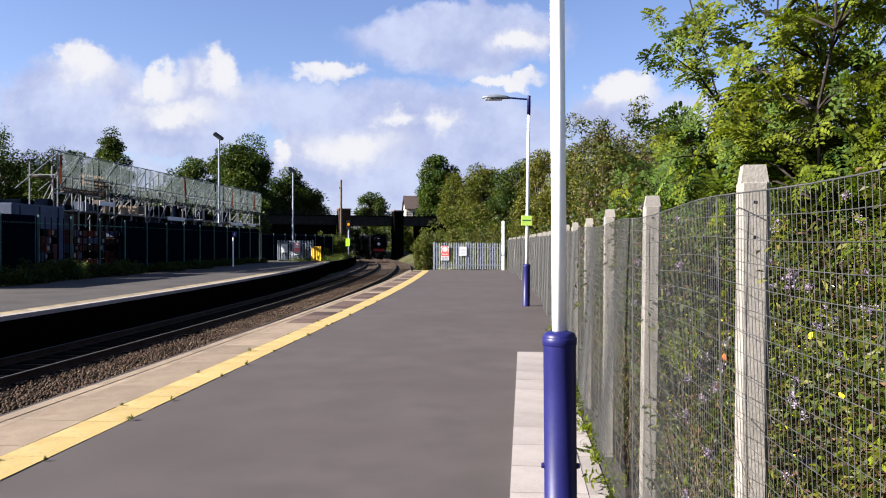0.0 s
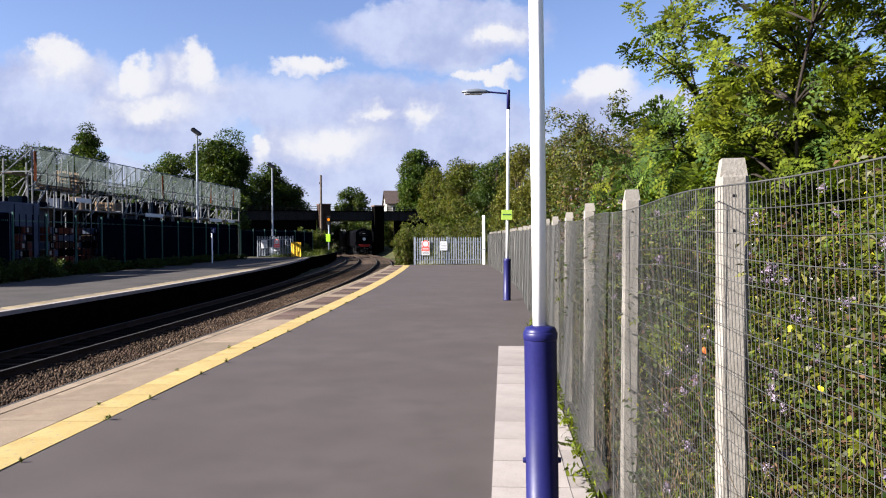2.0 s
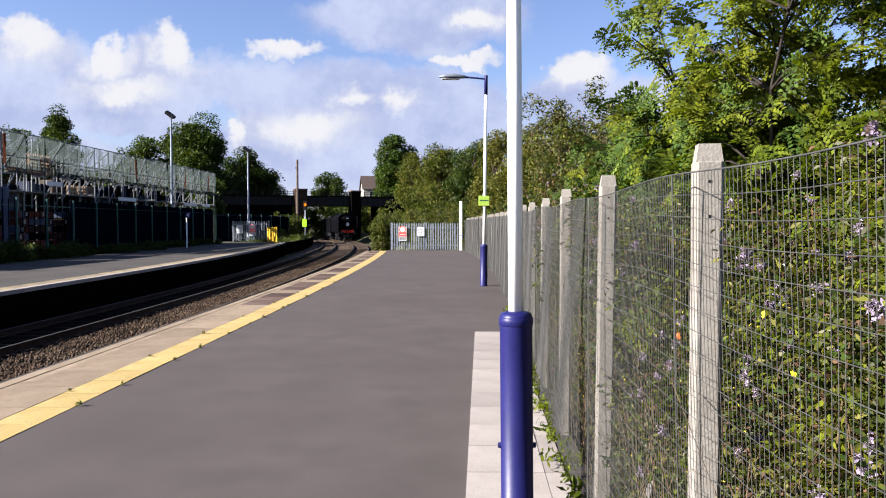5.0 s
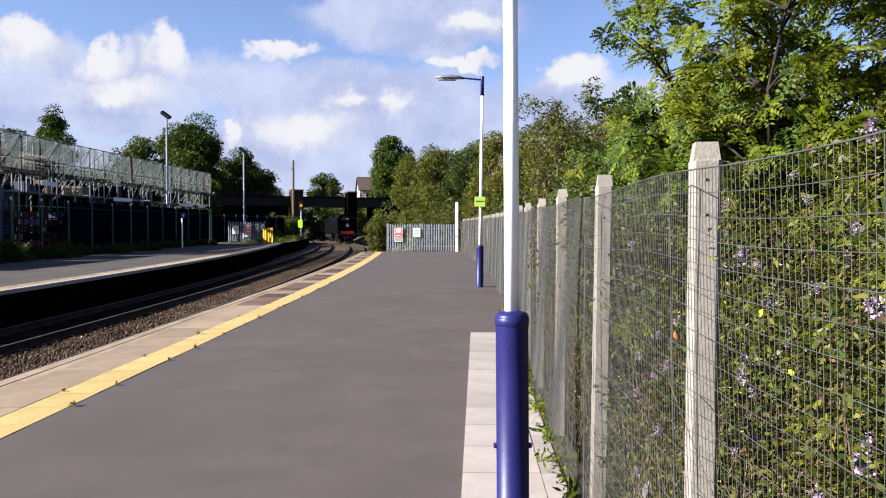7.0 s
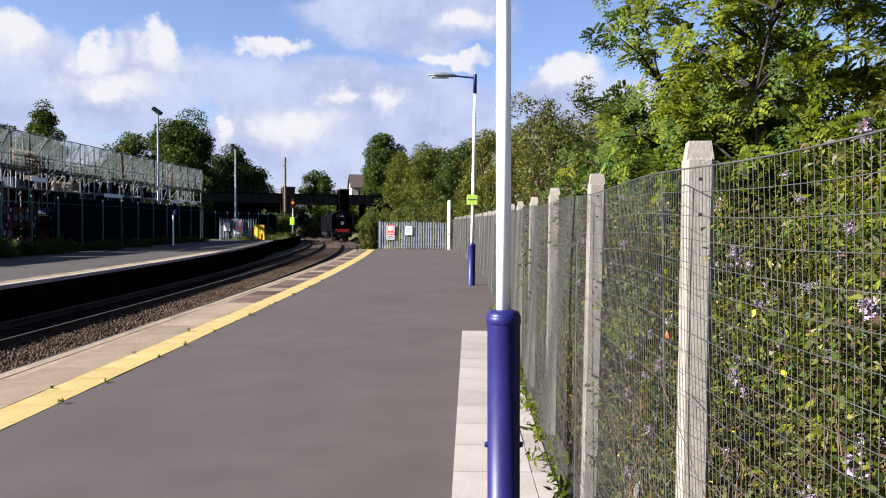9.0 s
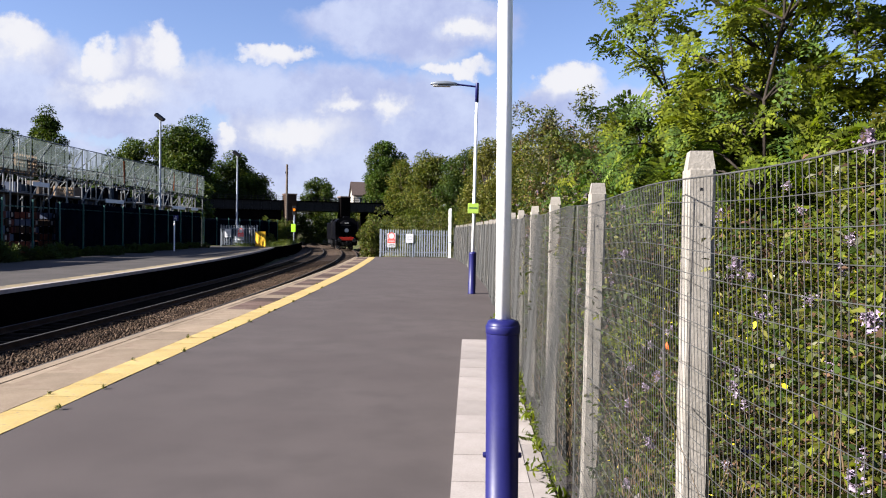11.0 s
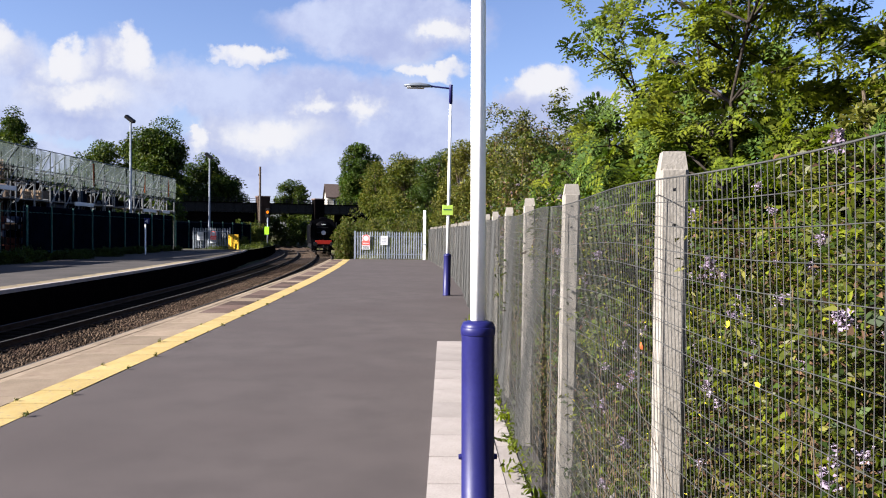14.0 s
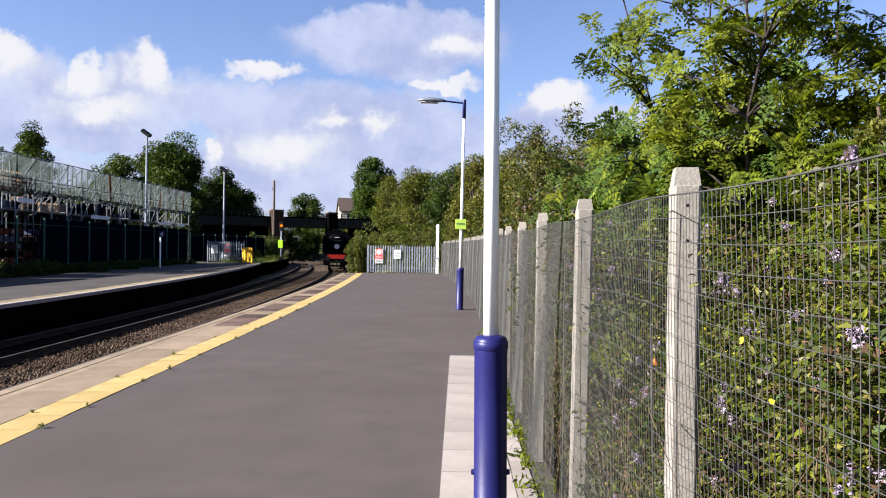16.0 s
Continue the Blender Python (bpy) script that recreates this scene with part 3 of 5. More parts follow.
def build_ballast():
    ys = [-14 + 2.0 * k for k in range(88)]
    bed = sweep("ballast_bed", [[track_point(y, 2.3, -1.15), track_point(y, 1.5, -0.98), track_point(y, 0, -0.99), track_point(y, -1.75, -0.95), track_point(y, -3.5, -0.99), track_point(y, -5.0, -0.99), track_point(y, -6.2, -1.2),
                 track_point(y, -6.2, -1.4), track_point(y, 2.3, -1.4)] for y in ys], "ballast", None, "brown-grey ballast under the tracks", "structure")
    bed["category"] = "ballast"
    rng = np.random.default_rng(11)
    octa = np.array([(1, 0, 0), (-1, 0, 0), (0, 1, 0), (0, -1, 0), (0, 0, 1), (0, 0, -1)], float)
    tri = np.array([(0, 2, 4), (2, 1, 4), (1, 3, 4), (3, 0, 4), (2, 0, 5), (1, 2, 5), (3, 1, 5), (0, 3, 5)])
    n = 42000
    y = 4 + 60 * rng.random(n) ** 1.6
    off = rng.uniform(-3.2, -0.2, n)
    cx = np.array([centre_x(v) for v in y])
    size = rng.uniform(0.018, 0.042, n)
    v = octa[None] * size[:, None, None] * rng.uniform(0.6, 1.3, (n, 6, 1))
    spin = rng.uniform(0, 6.3, n)
    tilt = rng.uniform(-0.9, 0.9, n)
    c, s, ct, st = np.cos(spin)[:, None], np.sin(spin)[:, None], np.cos(tilt)[:, None], np.sin(tilt)[:, None]
    x1, y1 = v[..., 0] * c - v[..., 1] * s, v[..., 0] * s + v[..., 1] * c
    y2, z2 = y1 * ct - v[..., 2] * st, y1 * st + v[..., 2] * ct
    top = np.interp(off, [-3.5, -1.75, 0], [-0.99, -0.95, -0.99])
    on_rail = np.abs(np.abs(off + 3.5) - 0.7525) < 0.07
    on_rail |= np.abs(np.abs(off) - 0.7525) < 0.07
    at = np.stack([cx + off, y, top + rng.uniform(-0.005, 0.045, n) - on_rail * 0.05], 1)
    v = np.stack([x1, y2, z2], 2) + at[:, None]
    f = (np.arange(n)[:, None, None] * 6 + tri).reshape(-1, 3)
    part("ballast_stones", fast_mesh(v.reshape(-1, 3), f), "ballast", None, "loose angular brown-grey ballast stones", "stuff")["category"] = "gravel"


# ---- things on and beside the near platform ----
def build_lamp(m, lean, label, sign, r=0.098, top=1.14, bolt=0.285):
    lamp = thing("lamp_post", m @ pose(0, 0, 0, 0, lean), label, "lamp post", "platform lamps")
    part("base_sleeve", lathe(((r + 0.014, 0.0), (r + 0.014, 0.02), (r, 0.03), (r, top - 0.10), (r + 0.001, top - 0.095), (r + 0.001, top - 0.03), (r - 0.008, top - 0.008), (0.06, top), (0.046, top + 0.004)), 32), "blue", lamp, "dark blue painted base sleeve", smooth=True)
    part("collar", lathe(((r + 0.002, top - 0.078), (r + 0.005, top - 0.074), (r + 0.005, top - 0.036), (r + 0.002, top - 0.032)), 32), "blue", lamp, smooth=True)
    for k in range(2):
        part("bolt", rod(bmesh.new(), ((r - 0.003) * (1 - 2 * k), 0, bolt), ((r + 0.016) * (1 - 2 * k), 0, bolt), 0.018, 0.015, 10), "blue", lamp)
    part("pole", lathe(((0.043, top - 0.02), (0.042, 2.5), (0.040, 4.0), (0.038, 5.2)), 24), "white_paint", lamp, "white painted steel pole", smooth=True)
    part("top_band", lathe(((0.048, 5.2), (0.048, 5.7), (0.044, 5.72), (0.0, 5.725)), 20), "blue", lamp, "dark blue top section", smooth=True)
    part("arm", rod(rod(bmesh.new(), (0, 0, 5.62), (-0.5, 0, 5.66), 0.024, 0.024, 10), (-0.5, 0, 5.66), (-0.62, 0, 5.66), 0.03, 0.03, 10), "blue", lamp)
    bm = bmesh.new()
    rows = ((-0.55, 0.05, 0.045), (-0.62, 0.085, 0.07), (-0.85, 0.13, 0.10), (-1.1, 0.125, 0.08), (-1.25, 0.07, 0.04), (-1.28, 0.02, 0.015))
    rings = []
    for x, w, h in rows:
        rings.append([bm.verts.new((x, w * math.cos(a), 5.655 + h * (math.sin(a) if a < math.pi else 0.35 * math.sin(a)))) for a in [2 * math.pi * k / 16 for k in range(16)]])
    for a, b in zip(rings, rings[1:]):
        for k in range(16):
            bm.faces.new((a[k], a[(k + 1) % 16], b[(k + 1) % 16], b[k]))
    bm.faces.new(rings[0]), bm.faces.new(rings[-1])
    head = part("lamp_head", bm, "grey_steel", lamp, "grey metal lantern housing", smooth=True)
    bm = bmesh.new()
    box(bm, -1.2, -0.09, 5.595, -0.72, 0.09, 5.622, 0.012)
    part("lens", bm, "white", head, "pale lamp lens")
    if sign:
        plate = part("sign_plate", box(bmesh.new(), -0.17, -0.062, 2.19, 0.12, -0.052, 2.46, 0.004), "lime", lamp, "small yellow-green notice plate")
        part("print_bar", box(bmesh.new(), -0.14, -0.066, 2.32, 0.09, -0.0625, 2.35), "green_steel", plate)
        part("bracket", box(bmesh.new(), -0.05, -0.052, 2.30, 0.05, 0.05, 2.34), "grey_steel", plate)
    return lamp


def build_fence():
    fence = thing("boundary_fence", Matrix(), "grey welded-wire mesh fence on concrete posts", "fence")
    for k, y in enumerate(2.62 + 1.8 * i for i in range(-4, 26)):
        w, rng = 0.047, random.Random(k)
        top = 1.965 + (0.10 * min(1, max(0, y - 8) / 20)) + rng.uniform(-0.012, 0.012)
        bm = bmesh.new()
        box(bm, -w, -w, -0.3, w, w, top - 0.05, 0.012)
        cap = bmesh.ops.create_cone(bm, cap_ends=True, segments=4, radius1=w * 1.30, radius2=w * 1.05, depth=0.06, matrix=Matrix.Translation((0, 0, top - 0.03)) @ Matrix.Rotation(radians(45), 4, "Z"))
        post = part("post", bm, "concrete", fence)
        if k < 9:
            for h in (top - 0.125, top - 0.24):
                part("bolt_hole", box(bmesh.new(), -0.006, -w - 0.001, h - 0.006, 0.008, -w + 0.01, h + 0.006, 0.002), "black", post)
        post.matrix_basis = pose(fence_x(y) + (0.095 if k == 4 else 0.075), y, 0, rng.uniform(-0.4, 0.4), rng.uniform(-0.3, 0.8), rng.uniform(-9, -5))
    # one length of mesh between every second pair of posts
    y0 = 2.62 - 1.8 * 3
    for k in range(15):
        a, b = y0 + 3.6 * k, min(y0 + 3.6 * (k + 1), 49.1)
        rng = random.Random(70 + k)
        top0 = 1.848 + 0.10 * min(1, max(0, a - 8) / 20)
        bow = lambda y, z: 0.012 * math.sin(y * 3.1 + z * 2.2) + 0.02 * math.sin(y * 0.9 + 1.3 * z)  # noqa: E731
        starts, ends, radius = [], [], []
        n = int((b - a) / 0.027)
        zs = [0.03 + 0.0685 * i for i in range(28)]
        zs = [z * (top0 / zs[-1]) for z in zs]
        at = lambda y, z: (fence_x(y) + bow(y, z), y, z + 0.012 * math.sin(y * 2.7))  # noqa: E731
        for i in range(n + 1):
            y = a + (b - a) * i / n
            for z1, z2 in zip(zs[::3], zs[3::3]):
                starts.append(at(y, z1)), ends.append(at(y, z2)), radius.append(0.001)
        for z in zs:
            m = 18
            for i in range(m):
                ya, yb = a + (b - a) * i / m, a + (b - a) * (i + 1) / m
                starts.append(at(ya, z)), ends.append(at(yb, z)), radius.append(0.0012 if z < zs[-1] else 0.0024)
        for y in (a + 0.02, a + 0.035, a + 1.78):
            starts.append(at(y, 0.02)), ends.append(at(y, top0)), radius.append(0.0024)
        part("wire_mesh", bars(starts, ends, radius), "wire", fence)
    return fence


def palisade(name, width, height, spacing, material, label, m, group=""):
    """A run of upright pales on two rails between two posts; x along the run, front to -y."""
    gate = thing(name, m, label, "fence", group)
    n = int(width / spacing)
    bm = bmesh.new()
    # a pale with a W-shaped section and a pointed head
    sec = ((-0.035, 0.0), (-0.02, -0.018), (0.0, -0.006), (0.02, -0.018), (0.035, 0.0), (0.02, -0.012), (0.0, 0.0), (-0.02, -0.012))
    low = [bm.verts.new((x, y, 0.05)) for x, y in sec]
    high = [bm.verts.new((x, y, height - 0.09)) for x, y in sec]
    tip = [bm.verts.new((x * 0.25, y, height)) for x, y in sec]
    for a, b in ((low, high), (high, tip)):
        for k in range(8):
            bm.faces.new((a[k], a[(k + 1) % 8], b[(k + 1) % 8], b[k]))
    bm.faces.new(tip), bm.faces.new(low)
    me = finish(bm)
    me.materials.append(M[material])
    for k in range(n + 1):
        p = new("pale", me)
        p.parent = gate
        p.matrix_basis = pose(width * k / n, -0.03, random.uniform(-0.012, 0.012), 0, random.uniform(-0.6, 0.6))
    for z in (0.3, height - 0.35):
        part("rail", box(bmesh.new(), 0, -0.012, z, width, 0.035, z + 0.05, 0.004), material, gate)
    for x in (-0.05, width / 2 - 0.1, width + 0.05):
        part("post", box(bmesh.new(), x - 0.05, 0.035, -0.2, x + 0.05, 0.135, height + 0.02, 0.006), material, gate)
    return gate


def notice(x, y, z, w, h, red, label):
    board = thing("notice_board", pose(x, y, z), label, "sign", "warning notices")
    part("panel", box(bmesh.new(), 0, -0.006, 0, w, 0.006, h, 0.002), "white", board)
    if red:
        part("red_panel", box(bmesh.new(), 0.02, -0.010, h * 0.30, w - 0.02, -0.0065, h * 0.62), "sign_red", board, "red printed warning panel")
        bm = bmesh.new()
        rows = [(0.11 * w * 4 * math.cos(a) * s + w / 2, 0.11 * w * 4 * math.sin(a) * s + h * 0.80) for s in (0.75, 1.0) for a in [2 * math.pi * k / 20 for k in range(20)]]
        vs = [bm.verts.new((x2, -0.0085, z2)) for x2, z2 in rows]
        for k in range(20):
            bm.faces.new((vs[k], vs[(k + 1) % 20], vs[20 + (k + 1) % 20], vs[20 + k]))
        part("red_ring", bm, "sign_red", board, "red prohibition ring")
        for k in range(3):
            part("print_bar", box(bmesh.new(), 0.06, -0.0085, h * (0.07 + 0.07 * k), w - 0.06, -0.0065, h * (0.10 + 0.07 * k)), "black", board)
        part("print_bar", box(bmesh.new(), 0.07, -0.0125, h * 0.42, w - 0.07, -0.0105, h * 0.47), "white", board)
    else:
        for k in range(4):
            part("print_bar", box(bmesh.new(), 0.06, -0.0085, h * (0.2 + 0.17 * k), w - 0.06 - 0.04 * (k % 2), -0.0065, h * (0.24 + 0.17 * k)), "grey_steel", board)
    return board


# ---- plants ----
def build_tree(name, x, y, z, height, radius, label, leaf="leaf_mid", seed=1, count=16000, size=0.22, low=0.25, trunk=0.18, squash=1.0, lobes=26, taper=0.0, group="trees"):
    """A tapered trunk with limbs, and a crown of leaves in loose clumps at the limbs' ends."""
    rng = np.random.default_rng(seed)
    tree = thing(name, pose(x, y, z), label, "tree", group)
    mid = height * (1 + low) / 2
    half = height * (1 - low) / 2
    hubs = rng.normal(size=(lobes, 3))
    hubs /= np.linalg.norm(hubs, axis=1, keepdims=True)
    hubs *= rng.uniform(0.40, 0.92, (lobes, 1))
    hubs[:, :2] *= 1 - taper * np.clip(hubs[:, 2:], 0, 1)
    hubs = hubs * (radius, radius * squash, half) + (0, 0, mid)
    bm = bmesh.new()
    rod(bm, (0, 0, -0.3), (0, 0, height * 0.45), trunk, trunk * 0.65, 9)
    rod(bm, (0, 0, height * 0.45), (rng.normal() * 0.1, 0, height * 0.85), trunk * 0.65, trunk * 0.15, 7)
    part("trunk", bm, "bark", tree)
    limb_a, limb_b, limb_r = [], [], []
    for h in hubs:
        start = np.array((0, 0, min(h[2] * 0.8, height * rng.uniform(0.2, 0.6))))
        bend = (start + h) / 2 + rng.normal(size=3) * 0.06 * radius
        limb_a += [start, bend]
        limb_b += [bend, h]
        limb_r += [trunk * 0.32, trunk * 0.18]
    part("branchwork", bars(limb_a, limb_b, limb_r, 5), "bark", tree, kind="stuff")
    pts, out = clump_points(rng, hubs, radius * rng.uniform(0.24, 0.44, lobes), count)
    part("crown", leaf_mesh(rng, pts[: int(count * 0.76)], size, 0.6, out[: int(count * 0.76)]), leaf, tree, kind="stuff")
    other = "leaf_mid" if leaf in ("leaf_dark", "leaf_deep") else "leaf_olive" if leaf == "leaf_mid" else "leaf_mid"
    some = clump_points(rng, hubs[: lobes // 2], radius * 0.4, int(count * 0.24))
    part("crown", leaf_mesh(rng, some[0], size, 0.55, some[1]), other, tree, kind="stuff")
    return tree


def build_rowan(x, y, z, height, radius, seed, stems, keep, deep, label):
    """A young rowan: thin stems and feathered leaves of paired leaflets, in fans with gaps of sky."""
    rng = np.random.default_rng(seed)
    tree = thing("rowan_tree", pose(x, y, z), label, "tree", "young rowans")
    la, lb, lr, tips = [], [], [], []
    for s in range(stems):
        a = np.array((rng.normal() * 0.15, rng.normal() * 0.15, -0.2))
        lean = rng.normal(size=2) * 0.10
        top = height * rng.uniform(0.72, 1.0)
        last = a
        for k in range(1, 9):
            q = a + np.array((lean[0] * k * top / 8, lean[1] * k * top / 8, top * k / 8)) + rng.normal(size=3) * 0.04
            la.append(last), lb.append(q), lr.append(0.022 * (1 - k * 0.09))
            for _ in range(5 if k > 3 else 3):
                ang = rng.uniform(0, 6.283)
                reach = radius * rng.uniform(0.35, 1.0) * (1.12 - 0.075 * k)
                e = q + np.array((math.cos(ang) * reach, math.sin(ang) * reach, reach * rng.uniform(0.1, 0.7)))
                mid = (q + e) / 2 + (0, 0, 0.06)
                if e[0] < keep:
                    continue
                la += [q, mid]
                lb += [mid, e]
                lr += [0.009, 0.005]
                tips += [mid, e, (mid + e) / 2]
            last = q
        tips.append(last)
    part("branchwork", bars(la, lb, lr, 5), "twig_bark", tree, kind="stuff")
    tips = np.array(tips)
    tips = tips[rng.random(len(tips)) < 0.95 - 0.44 * tips[:, 2] / height]
    # a rosette of drooping feathered leaves round each bud
    buds = np.repeat(tips, 3, 0)
    buds = buds[rng.random(len(buds)) < 1.0 - 0.30 * buds[:, 2] / height]
    buds = buds + rng.normal(size=buds.shape) * (0.10, 0.10, 0.07)
    buds = buds[buds[:, 0] > keep + 0.06]
    axis = rng.normal(size=buds.shape) * 0.5 + (-0.35, -0.35, 0.75)
    axis /= np.linalg.norm(axis, axis=1, keepdims=True)
    across = np.cross(axis, rng.normal(size=axis.shape))
    across /= np.linalg.norm(across, axis=1, keepdims=True)
    other = np.cross(axis, across)
    fans, way, up = [], [], []
    for j in range(8):
        ang = 2 * math.pi * j / 8 + rng.uniform(-0.3, 0.3, (len(buds), 1))
        w = across * np.cos(ang) + other * np.sin(ang) + axis * rng.uniform(-0.1, 0.7, (len(buds), 1))
        fans.append(buds), way.append(w / np.linalg.norm(w, axis=1, keepdims=True)), up.append(axis)
    fans, way, up = np.concatenate(fans), np.concatenate(way), np.concatenate(up)
    n = len(fans)
    side = np.cross(way, up)
    side /= np.linalg.norm(side, axis=1, keepdims=True)
    up = np.cross(side, way)
    le = rng.uniform(0.08, 0.15, (n, 1))
    centres, ways, ups, lens = [], [], [], []
    for j in range(5):
        q = (j + 0.9) / 5.4
        root = fans + way * le * q - np.array((0, 0, 0.05)) * q * q
        for k in (-1, 1):
            w = side * k * 0.9 + way * 0.5 - up * 0.15
            L = le * (0.36 - 0.12 * abs(q - 0.45))
            centres.append(root + w * L * 0.5), ways.append(w), ups.append(up), lens.append(L[:, 0])
    L, spots, turns, faces = np.concatenate(lens), np.concatenate(centres), np.concatenate(ways), np.concatenate(ups)
    tone = np.tile(np.tile(np.clip(rng.normal(0.5, 0.26, len(buds)), 0, 0.99), 8) * 0.75 + rng.random(n) * 0.25, 10)
    # deep leaves carry the crown's inner shade in their colour, pale ones its sheen
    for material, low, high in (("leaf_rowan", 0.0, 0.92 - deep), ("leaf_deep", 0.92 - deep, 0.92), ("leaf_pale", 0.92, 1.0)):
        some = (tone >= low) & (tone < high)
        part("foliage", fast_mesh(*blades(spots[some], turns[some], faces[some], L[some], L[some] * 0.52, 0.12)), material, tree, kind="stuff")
    return tree


def build_shrub(name, x0, x1, y0, y1, z, height, label, mix, seed, count, size, flowers=0, stems=40, group="shrubs along the fence", lump=0.5, keep=-1e3, stalks=0):
    """A dense shrub over a patch of ground: stems, leaves of several colours and sprays of blossom."""
    rng = np.random.default_rng(seed)
    shrub = thing(name, pose((x0 + x1) / 2, (y0 + y1) / 2, z), label, "shrub", group)
    w, d = (x1 - x0) / 2, (y1 - y0) / 2
    roots = np.stack([rng.uniform(-w, w, stems), rng.uniform(-d, d, stems), np.zeros(stems)], 1)
    tops = roots * (0.95, 1.0, 1) + rng.normal(size=(stems, 3)) * (0.25, 0.3, 0) + np.stack([np.zeros(stems), np.zeros(stems), height * rng.uniform(0.65, 1.0, stems)], 1)
    mids = (roots + tops) / 2 + rng.normal(size=(stems, 3)) * 0.12
    part("twig_mass", bars(np.concatenate([roots, mids]), np.concatenate([mids, mids + (tops - mids) * 0.7]), np.repeat([0.0025 + 0.0015 * height, 0.001 + 0.001 * height], stems), 4), "stem", shrub, kind="stuff")
    q = rng.random((stems * 7, 1)) ** 0.8
    which = rng.integers(0, stems, stems * 7)
    hubs = np.where(q < 0.5, roots[which] + (mids - roots)[which] * 2 * q, mids[which] + (tops - mids)[which] * (2 * q - 1))
    hubs += rng.normal(size=hubs.shape) * (0.1, 0.15, 0.08)
    for leaf, share, scale in mix:
        n = int(count * share)
        some = hubs[rng.random(len(hubs)) < max(0.25, min(1.0, share * 2.5))]
        pts, out = clump_points(rng, some, lump * height * 0.3, n)
        pts[:, 2] = np.abs(pts[:, 2])
        stay = pts[:, 0] > keep - (x0 + x1) / 2 - 0.09 * rng.random(n) ** 4
        pts, out = pts[stay], out[stay]
        part("foliage" if "leaf_y" not in leaf and "flower" not in leaf else "petals", leaf_mesh(rng, pts, size * scale, 0.6 if leaf in ("leaf_mid", "leaf_dark") else 0.36, out), leaf, shrub, kind="stuff")
    if stalks:
        foot = np.stack([keep + 0.02 - (x0 + x1) / 2 + rng.random(stalks) ** 2 * 0.5, rng.uniform(-d, d, stalks), rng.uniform(0, height * 0.35, stalks)], 1)
        rise = np.stack([rng.normal(size=stalks) * 0.06, rng.normal(size=stalks) * 0.28, rng.uniform(0.25, 0.75, stalks)], 1)
        knee = foot + rise * 0.55 + rng.normal(size=(stalks, 3)) * (0.01, 0.04, 0.02)
        part("stalk_mass", bars(np.concatenate([foot, knee]), np.concatenate([knee, foot + rise]), np.repeat([0.0022, 0.0015], stalks), 4), "dry_stalk", shrub, "dry tan dead stalks", "stuff")
    if flowers:
        heads = tops[rng.integers(0, stems, flowers)] + rng.normal(size=(flowers, 3)) * (0.15, 0.3, 0.3) - (0.22, 0, 0.10)
        heads[:, 0] = np.maximum(heads[:, 0], keep + 0.11 - (x0 + x1) / 2)
        heads[:, 2] = np.minimum(heads[:, 2], height * rng.uniform(0.58, 1.06, flowers))
        t = np.repeat(heads, 120, 0)
        along = rng.random((len(t), 1))
        way = np.repeat(rng.normal(size=(flowers, 3)) * 0.5 + (-0.3, -0.2, 0.5), 120, 0)
        way /= np.linalg.norm(way, axis=1, keepdims=True)
        pts = t + way * along * 0.04 + rng.normal(size=t.shape) * 0.0095 * (1.3 - along)
        part("blossom", leaf_mesh(rng, pts, 0.011, 0.8), "flower", shrub, "pale purple flower spikes", "stuff")
    return shrub


# ---- across the tracks ----
def build_left_fence():
    fence = thing("palisade_fence", Matrix(), "tall dark green palisade fence with dark panels behind the far platform", "fence")
    ys = [26 + 2.75 * k for k in range(16)]
    for k, y in enumerate(ys):
        part("post", box(bmesh.new(), -21.52, y - 0.03, -0.2, -21.44, y + 0.03, 3.02, 0.006), "green_steel", fence)
        if k < len(ys) - 1:
            for z in (0.4, 2.6):
                part("rail", box(bmesh.new(), -21.63, y + 0.05, z, -21.56, y + 2.7, z + 0.06), "green_steel", fence)
            bm = bmesh.new()
            count = 6 if k in (3, 4, 5) else 18
            for i in range(count):
                c = y + 0.1 + 2.6 * i / (count - 1)
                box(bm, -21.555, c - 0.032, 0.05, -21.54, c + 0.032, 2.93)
            # pales share the darkened panel colour on this unlit side, posts stay green
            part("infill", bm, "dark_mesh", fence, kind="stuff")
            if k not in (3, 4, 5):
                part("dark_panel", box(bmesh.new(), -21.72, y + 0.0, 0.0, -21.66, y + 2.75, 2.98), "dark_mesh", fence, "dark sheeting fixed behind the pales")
    return fence


